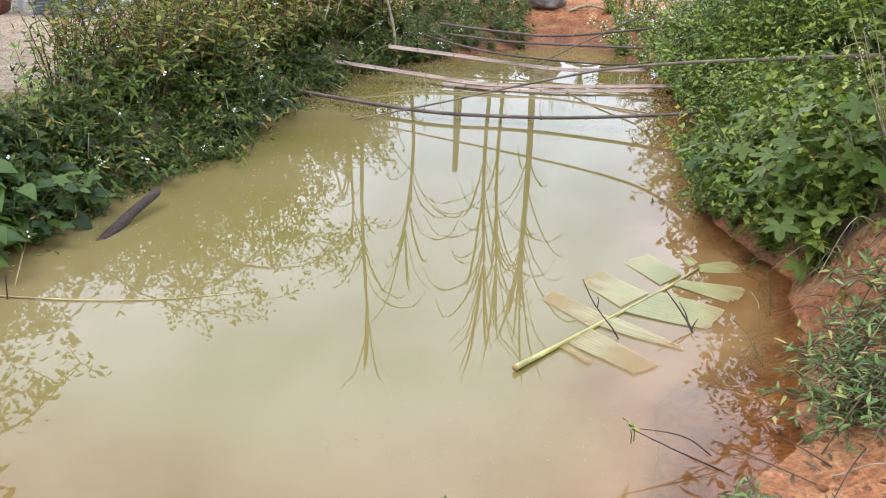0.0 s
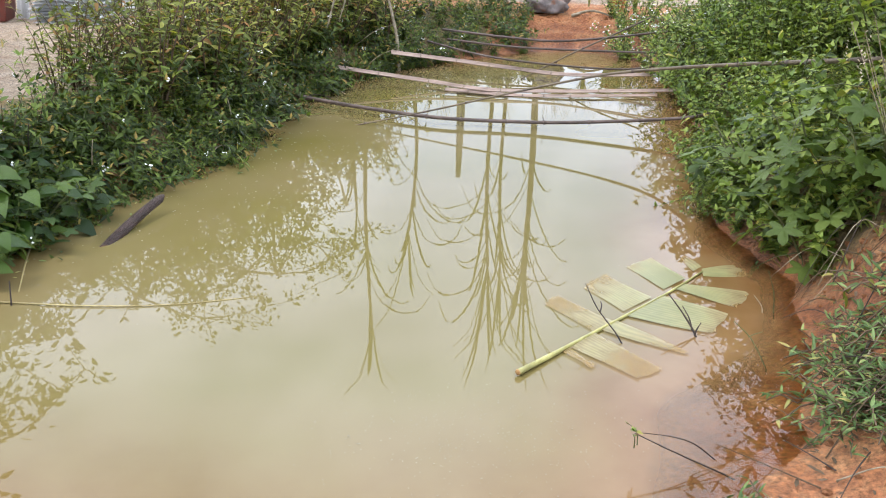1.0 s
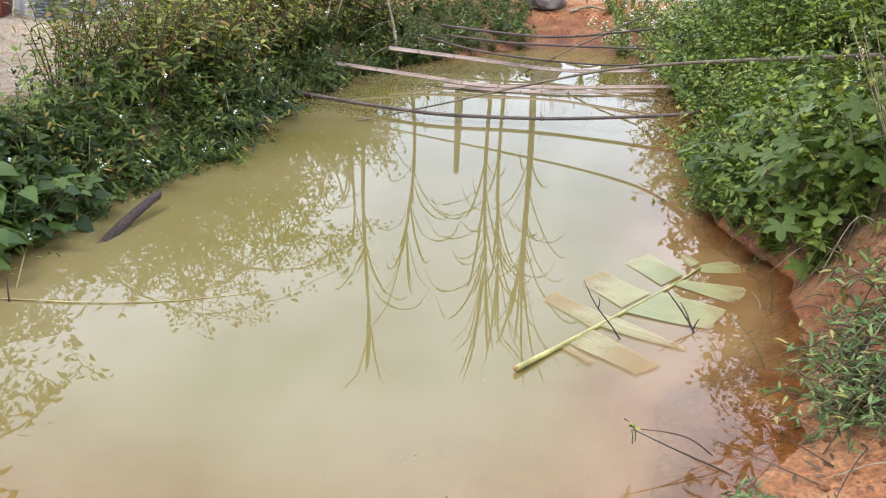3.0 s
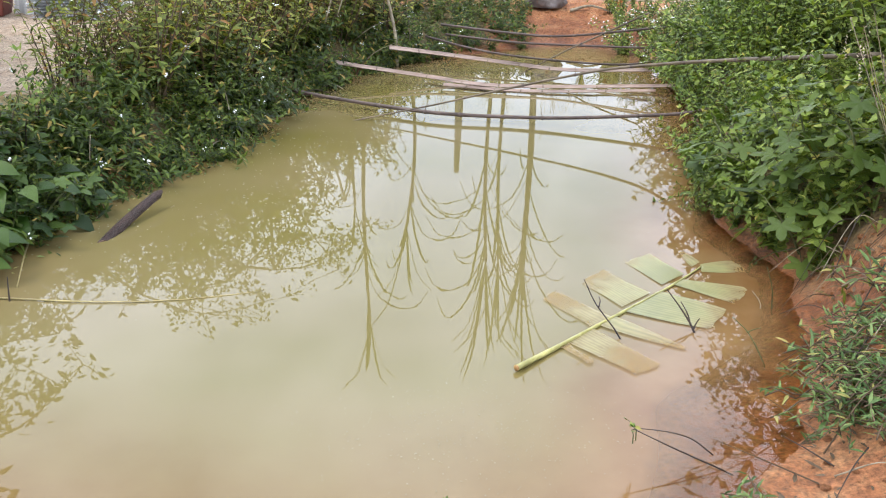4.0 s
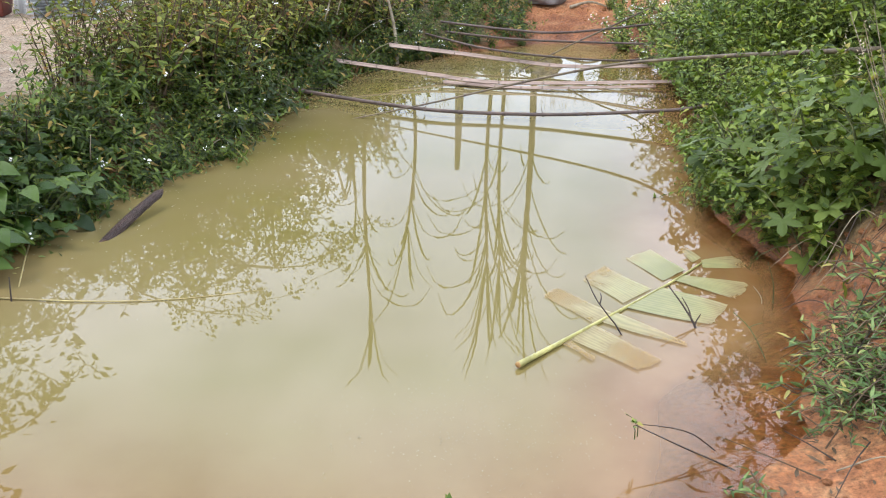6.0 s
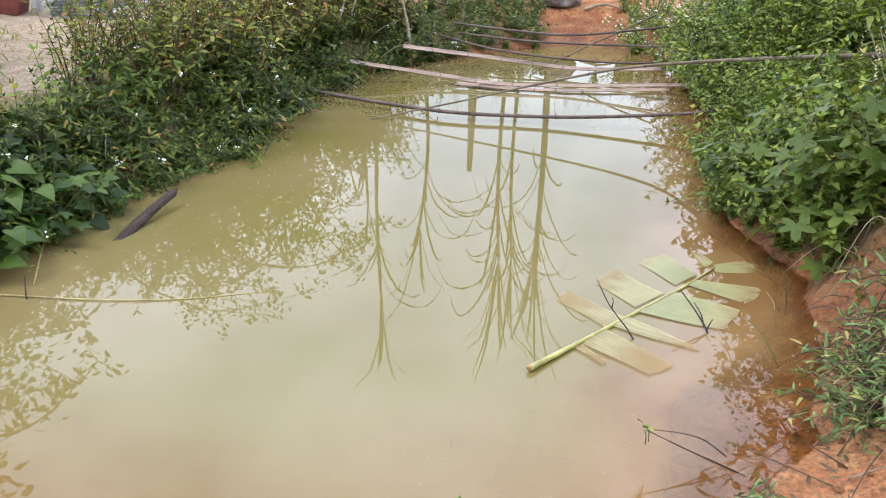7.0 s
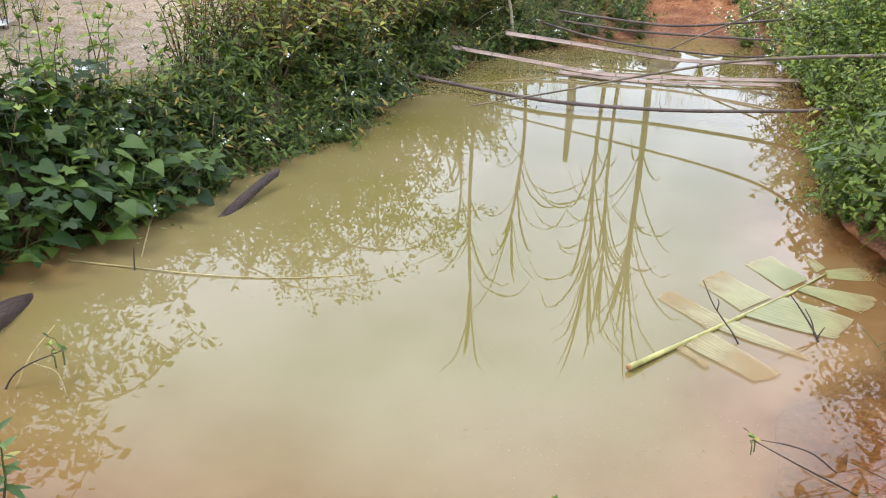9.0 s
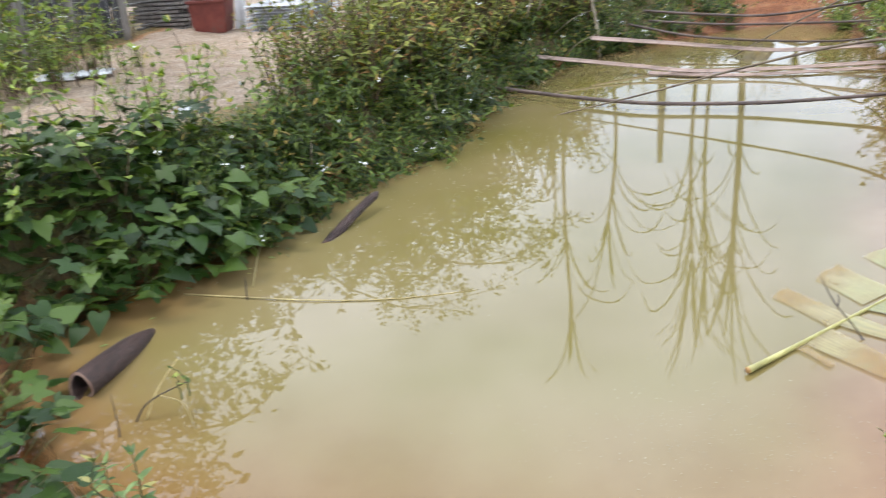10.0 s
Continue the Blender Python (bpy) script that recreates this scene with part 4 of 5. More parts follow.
broadleaf_tree(-5.9, 6.4, 3.25, 1.75, 1.7, 0.115, 2900, 1, "broad-leaved tree beside the sandy yard", (1.3, 0.6))
broadleaf_tree(-4.6, 12.4, 4.2, 2.1, 1.4, 0.085, 4600, 2, "leafy green tree behind the yard")
broadleaf_tree(-2.6, 12.6, 3.8, 1.6, 1.2, 0.08, 4200, 3, "leafy green tree behind the pond")
broadleaf_tree(-7.6, 11.0, 5.4, 2.6, 1.8, 0.09, 4200, 4, "leafy green tree behind the yard")
broadleaf_tree(3.9, 8.6, 3.4, 1.3, 1.0, 0.08, 3200, 5, "small leafy tree behind the bushes")
broadleaf_tree(3.5, 5.2, 3.5, 1.3, 1.7, 0.10, 1500, 6, "small leafy tree behind the bushes")


def cane_plant(x, y, stem_h, stem_r, n, reach, seed, spear=1.5):
    """A tall cane with long strap leaves: spears at the top and arching, drooping leaves lower down."""
    r = random.Random(seed)
    c = thing("cane_plant", "tall slender cane with long arching strap leaves", "cane", "canes beyond the pond", m=pose(x, y, land_z(x, y) - 0.03))
    bs, bl = Build(), Build()
    bow = r.uniform(-0.12, 0.12)
    pts = [Vector((bow * math.sin(3.1 * i / 11), 0.05 * math.sin(2 * i / 11), stem_h * i / 11)) for i in range(12)]
    tube(bs, pts, [stem_r * (1.15 if i % 2 else 1.0) * (1 - 0.3 * i / 11) for i in range(12)], 7)
    for k in range(n):
        t = r.uniform(0.45, 1.0) if k % 3 else 1.0
        u = t * 10.99
        at = pts[int(u)].lerp(pts[int(u) + 1], u - int(u)) if u < 11 else pts[-1]
        a = k * 2.4 + r.uniform(-0.5, 0.5)
        ln = reach * r.uniform(0.35, 1.1)
        if t == 1.0:
            prof = [(0.0, 0.0), (0.08, 0.4), (0.2, 0.8), (0.4, 1.05)]
            ln = spear * r.uniform(0.7, 1.05)
        else:
            sag = r.random()
            prof = [(0.0, 0.0), (0.20, 0.44), (0.40 + 0.12 * sag, 0.80 - 0.22 * sag), (0.56 + 0.24 * sag, 1.02 - 0.54 * sag), (0.68 + 0.28 * sag, 1.12 - 0.95 * sag)]
        line = spline([(math.cos(a) * p * ln + at.x, math.sin(a) * p * ln + at.y, q * ln + at.z) for p, q in prof], 12)
        side = Vector((-math.sin(a), math.cos(a), 0.25 * r.uniform(-1, 1)))
        v = []
        for i, q in enumerate(line):
            w = side * 0.015 * (math.sin(math.pi * min(1, 0.15 + 0.85 * i / 11)) ** 0.7 + 0.05)
            v += [tuple(Vector(q) - w), (q[0], q[1], q[2] - 0.012), tuple(Vector(q) + w)]
        f = []
        for i in range(11):
            b = 3 * i
            f += [(b, b + 1, b + 4, b + 3), (b + 1, b + 2, b + 5, b + 4)]
        bl.add(v, f)
    part("stem", bs.mesh("stem", BARK), c)
    tagged(part("foliage", bl.mesh("foliage", CANE), c), kind="stuff")


cane_plant(-1.08, 12.0, 4.0, 0.028, 15, 0.9, 1, 1.3)
cane_plant(-1.32, 12.3, 2.3, 0.024, 7, 1.0, 7, 1.0)
cane_plant(-0.56, 12.0, 2.5, 0.026, 15, 1.25, 2, 1.4)
cane_plant(0.60, 12.0, 3.0, 0.028, 22, 1.35, 3, 1.7)
cane_plant(0.80, 12.3, 3.1, 0.026, 20, 1.3, 4, 1.7)
cane_plant(1.12, 12.0, 2.9, 0.046, 24, 1.35, 5, 1.7)


def tall_stalks(x, y, n, h, seed):
    """A clump of tall slender stalks arching over the shallows, with narrow leaves near their tips."""
    r = random.Random(seed)
    c = thing("stalk_clump", "clump of tall slender stalks arching over the bank", "plant", "stalks on the bank", m=pose(x, y, land_z(x, y) - 0.03))
    tw = (toward_water(x, y) + Vector((-0.3, -0.5, 0))).normalized()
    bl = Build()
    shapes = [lance_leaf(1, 0.2, 0.3, d) for d in (0.15, 0.4)]
    for k in range(n):
        a = r.uniform(-0.9, 0.9)
        way = Matrix.Rotation(a, 3, "Z") @ tw
        ln, arch = h * r.uniform(0.6, 1.1), r.uniform(0.15, 0.65)
        base = Vector((r.gauss(0, 0.1), r.gauss(0, 0.1), 0))
        pts = [base + way * (arch * ln * t * t) + Vector((0, 0, ln * (t - 0.25 * arch * t ** 3))) for t in [i / 8 for i in range(9)]]
        sb = Build()
        tube(sb, pts, [0.009 * (1 - 0.7 * i / 8) for i in range(9)], 5, False)
        part("stalk", sb.mesh("stalk", STEM), c)
        for i in range(4, 9):
            for _ in range(2):
                v, f = shapes[r.randrange(2)]
                bl.add(v, f, leaf_pose(pts[i], r.random() * 6.28, r.uniform(-0.2, 0.8), 0, r.uniform(0.10, 0.2)))
    tagged(part("foliage", bl.mesh("foliage", HERB_RIGHT), c), kind="stuff")


for k, (x, y, n, h) in enumerate(((2.35, 4.2, 9, 2.2), (2.6, 3.8, 9, 2.3), (2.45, 4.8, 8, 2.1), (2.8, 3.3, 8, 2.2))):
    tall_stalks(x, y, n, h, 500 + k)


# ---- bamboo laid across the pond ----
def bamboo_pole(name, label, pts, r0, r1, mat, seed, joint=0.28):
    """A bamboo pole along a bowed line, with dark swollen joints."""
    line = spline(pts, 40)
    p = thing(name, label, "bamboo pole", "bamboo over the pond")
    b = Build()
    tube(b, line, [r0 + (r1 - r0) * i / 39 for i in range(40)], 8)
    culm = part("culm", b.mesh("culm", mat), p)
    run, nxt, r = 0.0, joint * 0.6, random.Random(seed)
    for i in range(39):
        a, c = Vector(line[i]), Vector(line[i + 1])
        run += (c - a).length
        if run > nxt:
            nxt = run + joint * r.uniform(0.8, 1.25)
            d = (c - a).normalized()
            rr = r0 + (r1 - r0) * i / 39
            jb = Build()
            tube(jb, [a - d * 0.012, a - d * 0.005, a + d * 0.005, a + d * 0.012], [rr * 1.02, rr * 1.22, rr * 1.22, rr * 1.02], 8)
            part("joint", jb.mesh("joint", NODE_DARK), culm)
            if r.random() < 0.3:
                tb = Build()
                e = a + Vector((r.uniform(-0.3, 0.3), r.uniform(-0.3, 0.3), 1)).normalized() * 0.06
                tube(tb, [a, e], [rr * 0.3, rr * 0.15], 4)
                part("twig_stub", tb.mesh("twig_stub", mat), culm)
    return p


def split_bamboo(name, label, pts, width, seed):
    """A split bamboo half lying hollow side up: a curved strip with thickness and broken diaphragms."""
    line = [Vector(q) for q in spline(pts, 36)]
    p = thing(name, label, "bamboo strip", "bamboo over the pond")
    b = Build()
    v, f, k = [], [], 7
    r = random.Random(seed)
    for i, q in enumerate(line):
        d = (line[min(i + 1, 35)] - line[max(i - 1, 0)]).normalized()
        s = d.cross(Vector((0, 0, 1))).normalized()
        s = (s - Vector((0, 0, 0.5))).normalized()
        u = s.cross(d).normalized()
        w = width * (1 - 0.25 * i / 35) * (1 + 0.05 * math.sin(i * 1.9))
        for th in (0.0, 0.007):
            for j in range(k):
                a = -1 + 2 * j / (k - 1)
                v.append(tuple(q + s * a * w * 0.5 + u * (w * 0.16 * (a * a) - th)))
    m = 2 * k
    for i in range(35):
        for j in range(k - 1):
            f.append((i * m + j, i * m + j + 1, (i + 1) * m + j + 1, (i + 1) * m + j))
            f.append((i * m + k + j + 1, i * m + k + j, (i + 1) * m + k + j, (i + 1) * m + k + j + 1))
        f.append((i * m, (i + 1) * m, (i + 1) * m + k, i * m + k))
        f.append((i * m + k - 1, i * m + 2 * k - 1, (i + 1) * m + 2 * k - 1, (i + 1) * m + k - 1))
    for e in (0, 35):
        f.append(tuple(e * m + j for j in range(k)) + tuple(e * m + k + j for j in reversed(range(k))))
    b.add(v, f)
    strip = part("strip", b.mesh("strip", BAMBOO_PALE), p)
    for i in range(4, 34, 5):
        q = line[i]
        d = (line[i + 1] - line[i - 1]).normalized()
        s = d.cross(Vector((0, 0, 1))).normalized()
        jb = Build()
        w = width * 0.46 * (1 - 0.25 * i / 35)
        s = (s - Vector((0, 0, 0.5))).normalized()
        u = s.cross(d).normalized()
        tube(jb, [q - s * w + u * w * 0.26, q + u * 0.002, q + s * w + u * w * 0.26], 0.005, 5)
        part("joint_ridge", jb.mesh("joint_ridge", BAMBOO_TAN), strip)


bamboo_pole("bamboo_pole", "brown weathered bamboo pole bowed over the water", [(-1.28, 7.29, 0.08), (-0.68, 7.04, 0.05), (-0.09, 6.76, 0.05), (0.47, 6.69, 0.05), (0.94, 6.63, 0.07), (1.66, 6.53, 0.14), (1.88, 6.38, 0.22)], 0.016, 0.012, BAMBOO, 1)
bamboo_pole("long_bamboo_pole", "long thin tan bamboo pole slanting up onto the bank", [(-0.75, 6.66, -0.01), (-0.13, 6.70, 0.12), (0.46, 6.78, 0.25), (1.15, 6.80, 0.40), (1.59, 6.60, 0.495), (1.84, 6.10, 0.611), (2.11, 5.60, 0.721), (2.42, 5.10, 0.832)], 0.005, 0.017, BAMBOO_TAN, 2, 0.35)
split_bamboo("split_bamboo", "pale split bamboo strip sagging across the pond", [(-1.05, 8.13, 0.17), (-0.22, 8.06, 0.08), (0.33, 7.88, 0.05), (1.02, 7.84, 0.06), (1.9, 7.55, 0.15)], 0.050, 1)
split_bamboo("split_bamboo", "narrow pale split bamboo strip lying low on the water", [(-0.05, 7.95, 0.03), (0.53, 7.80, 0.025), (1.0, 7.74, 0.04), (1.75, 7.58, 0.10)], 0.04, 2)
split_bamboo("split_bamboo", "pale split bamboo strip sagging across the pond", [(-0.58, 8.70, 0.22), (0.03, 8.76, 0.15), (0.58, 8.70, 0.10), (1.1, 8.54, 0.08), (1.85, 8.3, 0.14)], 0.060, 3)
bamboo_pole("bamboo_pole", "dark thin bamboo pole across the far water", [(-0.25, 9.35, 0.24), (0.3, 8.80, 0.20), (0.9, 8.69, 0.15), (1.68, 8.8, 0.10), (2.15, 8.7, 0.2)], 0.011, 0.009, BAMBOO, 4)
bamboo_pole("bamboo_pole", "grey bamboo pole over the far end", [(-0.1, 9.6, 0.33), (0.6, 9.33, 0.30), (1.17, 9.21, 0.30), (2.25, 9.62, 0.36)], 0.013, 0.011, BAMBOO, 5)
bamboo_pole("bamboo_pole", "grey bamboo pole over the far end", [(-0.05, 9.66, 0.22), (0.61, 9.39, 0.20), (1.18, 9.27, 0.20), (2.2, 8.95, 0.24)], 0.012, 0.010, BAMBOO, 6)
bamboo_pole("bamboo_stick", "thin leaning bamboo stick at the far end", [(0.68, 8.61, 0.02), (1.14, 8.92, 0.20), (1.46, 8.95, 0.35), (1.95, 9.1, 0.56)], 0.006, 0.010, BAMBOO_TAN, 7)


# ---- the cut banana leaf floating in the corner ----
def banana_leaf():
    p = thing("banana_leaf", "cut banana leaf floating torn and yellowing on the water", "leaf")
    rib = [(0.275, 2.885, 0.016), (0.48, 3.11, 0.008), (0.73, 3.38, 0.005), (1.01, 3.68, 0.005), (1.21, 3.92, 0.005)]
    b = Build()
    line = spline(rib, 24)
    tube(b, line, [0.0120 - 0.0080 * (i / 23) ** 0.7 for i in range(24)], 10)
    midrib = part("midrib", b.mesh("midrib", MIDRIB), p, "yellow-green midrib stalk")
    e = Build()
    a, c = Vector(line[0]), Vector(line[1])
    d = (c - a).normalized()
    tube(e, [a - d * 0.003, a + d * 0.001], [0.0113, 0.0121], 10)
    part("cut_end", e.mesh("cut_end", CUT_END), midrib, "brown cut stalk end")
    # torn blades: two corners on the rib, two at the outer edge, how far it has bleached
    blades = [((1.217, 3.958), (1.202, 3.868), (1.398, 4.025), (1.414, 3.887), 0.20), ((1.172, 3.927), (1.217, 3.979), (1.145, 4.097), (1.183, 4.129), 0.35),
              ((0.986, 3.706), (1.104, 3.829), (0.854, 3.956), (1.013, 4.089), 0.02), ((0.759, 3.457), (0.91, 3.61), (0.616, 3.697), (0.751, 3.861), 0.28),
              ((0.599, 3.252), (0.708, 3.362), (0.427, 3.518), (0.492, 3.604), 0.48), ((1.086, 3.775), (1.018, 3.702), (1.354, 3.69), (1.264, 3.53), 0.12),
              ((0.952, 3.63), (0.752, 3.412), (1.204, 3.454), (1.084, 3.273), 0.06), ((0.707, 3.356), (0.637, 3.279), (0.95, 3.106), (0.918, 3.081), 0.36),
              ((0.596, 3.237), (0.489, 3.134), (0.822, 2.969), (0.703, 2.871), 0.44), ((0.481, 3.124), (0.444, 3.085), (0.575, 2.979), (0.54, 2.943), 0.55)]
    for k, (p0, p1, q0, q1, fade) in enumerate(blades):
        r = random.Random(400 + k)
        a, c = Vector((*p0, 0.004)), Vector((*p1, 0.004))
        o0, o1 = Vector((*q0, 0.004)), Vector((*q1, 0.004))
        n1, n2 = 12, 9
        v, f, fd, al = [], [], [], []
        for i in range(n1):
            t = i / (n1 - 1)
            for j in range(n2):
                s = j / (n2 - 1)
                bulge = 1 + 0.03 * math.sin(math.pi * s)
                inner, outer = a.lerp(c, s), o0.lerp(o1, s)
                q = inner.lerp(outer, t * bulge)
                q += (o1 - o0).normalized() * 0.018 * math.sin(3 * t + k) * (s - 0.4)
                if i == n1 - 1:
                    q += (outer - inner).normalized() * r.uniform(-0.012, 0.008)
                q.z = 0.0018 + 0.002 * (1 - t) + 0.0008 * math.sin(9 * s + 3 * t + k) * (0.3 + t) + 0.0006 * k
                v.append(tuple(q))
                fd.append(fade + 0.42 * t ** 2.2 + 0.10 * abs(s - 0.5) - 0.05)
                al.append((s * (o1 - o0).length * 6 + 0.2, t * 0.4, 0))
        for i in range(n1 - 1):
            for j in range(n2 - 1):
                b0 = i * n2 + j
                f.append((b0, b0 + 1, b0 + n2 + 1, b0 + n2))
        bb = Build()
        bb.add(v, f)
        me = bb.mesh("blade", BANANA, False)
        me.attributes.new("fade", "FLOAT", "POINT").data.foreach_set("value", fd)
        me.attributes.new("along", "FLOAT_VECTOR", "POINT").data.foreach_set("vector", [c2 for w in al for c2 in w])
        part("blade", me, p)


banana_leaf()


def stick(name, label, lines, r0, mat, category="stick"):
    p = thing(name, label, category)
    for k, pts in enumerate(lines):
        b = Build()
        line = spline(pts, 10)
        tube(b, line, [r0 * (1 - 0.55 * i / 9) * (1 if k == 0 else 0.7) for i in range(10)], 6)
        part("main_stem" if k == 0 else "side_twig", b.mesh("stem", mat), p)
    return p


stick("dead_twig", "dark dead twig standing in the water through the leaf", [[(0.71, 3.16, -0.12), (0.703, 3.169, 0.0), (0.612, 3.249, 0.107), (0.562, 3.299, 0.197)], [(0.62, 3.242, 0.10), (0.625, 3.25, 0.125), (0.62, 3.26, 0.14)]], 0.0042, TWIG)
stick("dead_twig", "dark forked twig standing in the water through the leaf", [[(1.03, 3.22, -0.1), (1.013, 3.244, 0.0), (0.972, 3.304, 0.066), (0.91, 3.344, 0.141)], [(1.0, 3.26, 0.02), (0.99, 3.29, 0.06), (0.965, 3.32, 0.10)], [(1.01, 3.25, 0.01), (1.02, 3.26, 0.03), (1.035, 3.27, 0.05)]], 0.0055, TWIG)
stick("dead_twig", "thin forked dark twig bending out over the shallows", [[(0.93, 2.30, -0.03), (0.87, 2.31, 0.0), (0.73, 2.32, 0.06), (0.59, 2.34, 0.12)], [(0.85, 2.36, 0.02), (0.78, 2.37, 0.07), (0.70, 2.36, 0.10), (0.60, 2.345, 0.12)]], 0.0035, TWIG)
stick("green_stalk", "thin green stalk standing in the corner of the pond", [[(1.41, 3.49, -0.03), (1.406, 3.493, 0.0), (1.394, 3.493, 0.092), (1.357, 3.493, 0.19)]], 0.0035, STEM)
stick("dry_stalk", "short pale dry stalk standing in the corner", [[(1.36, 3.49, -0.02), (1.35, 3.49, 0.03), (1.315, 3.50, 0.075)]], 0.003, DRY_STALK)
stick("dry_stalk", "pale dry stalk leaning over the shallows", [[(1.22, 3.0, -0.02), (1.215, 3.01, 0.0), (1.167, 3.07, 0.088), (1.107, 3.11, 0.138)], [(1.16, 3.075, 0.09), (1.185, 3.08, 0.10), (1.215, 3.08, 0.11)]], 0.003, STEM)
stick("floating_reed", "long yellow reed floating on the water", [[(-2.12, 3.40, 0.004), (-1.8, 3.38, 0.006), (-1.47, 3.37, 0.005), (-1.13, 3.41, 0.003), (-0.78, 3.53, 0.0)]], 0.0045, REED, "reed")
stick("submerged_reed", "orange-brown reed sunk near the bank", [[(-2.09, 4.29, 0.004), (-1.97, 3.9, 0.003), (-1.83, 3.5, 0.002)]], 0.006, REED, "reed")
stick("dead_twig", "short dark twig upright beside the reed", [[(-1.80, 3.36, -0.08), (-1.80, 3.37, 0.03), (-1.805, 3.39, 0.10)]], 0.005, TWIG)
stick("dead_twig", "dark curved twig with one green leaf in the shallows", [[(-1.80, 2.38, -0.02), (-1.75, 2.42, 0.06), (-1.62, 2.50, 0.11)]], 0.004, TWIG)
stick("dead_twig", "slim upright twig in the shallows", [[(-1.80, 2.29, -0.05), (-1.80, 2.30, 0.05), (-1.83, 2.34, 0.14)]], 0.003, TWIG)
stick("dry_stalk", "yellow dry stalk bent in the shallows", [[(-1.76, 2.40, 0.0), (-1.73, 2.46, 0.09), (-1.69, 2.56, 0.16)], [(-1.72, 2.45, 0.07), (-1.63, 2.44, 0.05), (-1.56, 2.37, 0.0)]], 0.004, REED)
seed_leaf = herb_meshes(145, 0.08, 2, 0.045, 0.03, "ovate", HERB_RIGHT, STEM, 0.5, 1, 0, 0.2)
plant("twig_sprout", "bright green sprout on a twig tip", "sprout", "sprouts on twigs", seed_leaf, pose(-1.63, 2.49, 0.08))
plant("twig_sprout", "bright green sprout on a twig tip", "sprout", "sprouts on twigs", seed_leaf, pose(0.60, 2.34, 0.10) @ Matrix.Scale(0.7, 4))

# dry sticks caught in the left bank and the leaning post by the strips
r9 = random.Random(9)
for k, (x, y, d) in enumerate(spots(61, 16, -4, 0, 3.9, 9.2, -0.12, 0.4, 0.3)):
    q = toward_water(x, y)
    a = Vector((x, y, max(0, land_z(x, y)) + 0.03))
    e = a + q * r9.uniform(0.15, 0.4) + Vector((r9.uniform(-0.3, 0.3), r9.uniform(-0.3, 0.3), r9.uniform(-0.05, 0.35)))
    e.z = max(e.z, -0.01)
    s = stick("dry_stick", "thin dry stick caught among the bank weeds", [[tuple(a), tuple(a.lerp(e, 0.5) + Vector((0, 0, 0.04))), tuple(e)]], 0.005, DRY_STALK if k % 3 else TWIG)
    s["group"] = "sticks on the bank"
stick("leaning_stake", "pale split stake leaning beside the bamboo strips", [[(-0.52, 8.95, 0.0), (-0.55, 9.0, 0.35), (-0.66, 9.05, 0.80)]], 0.022, DRY_STALK, "stake")
stick("dry_frond", "dry pale frond hanging among the weeds", [[(-0.95, 8.0, 1.1), (-1.0, 7.95, 0.85), (-1.08, 7.9, 0.55)], [(-0.95, 8.0, 1.1), (-0.9, 8.0, 0.9), (-0.98, 7.93, 0.6)]], 0.014, DRY_STALK, "frond")
stick("red_twig", "bare reddish branch arching over the dirt bank", [[(1.95, 3.0, 0.55), (1.65, 2.95, 0.36), (1.42, 2.85, 0.20)], [(1.7, 2.96, 0.38), (1.6, 2.8, 0.3), (1.5, 2.65, 0.2)]], 0.006, STEM_BROWN)
r10 = random.Random(10)
for x, y, d in spots(62, 110, 1.0, 2.3, 2.2, 3.8, 0.08, 0.8, 0.05):
    a = Vector((x, y, land_z(x, y) + 0.008))
    ang = r10.random() * 6.28
    e = a + Vector((math.cos(ang), math.sin(ang), 0)) * r10.uniform(0.12, 0.35)
    e.z = max(0.004, land_z(e.x, e.y) + r10.uniform(0.008, 0.05))
    mid = a.lerp(e, 0.5)
    mid.z = max(a.z, e.z, land_z(mid.x, mid.y) + 0.01)
    s = stick("fallen_twig", "thin brown twig lying on the clay bank", [[tuple(a), tuple(mid), tuple(e)]], 0.0028, (STEM_BROWN, TWIG, DRY_STALK)[r10.choice((0, 0, 1, 1, 2))])
    s["group"] = "twigs on the clay"


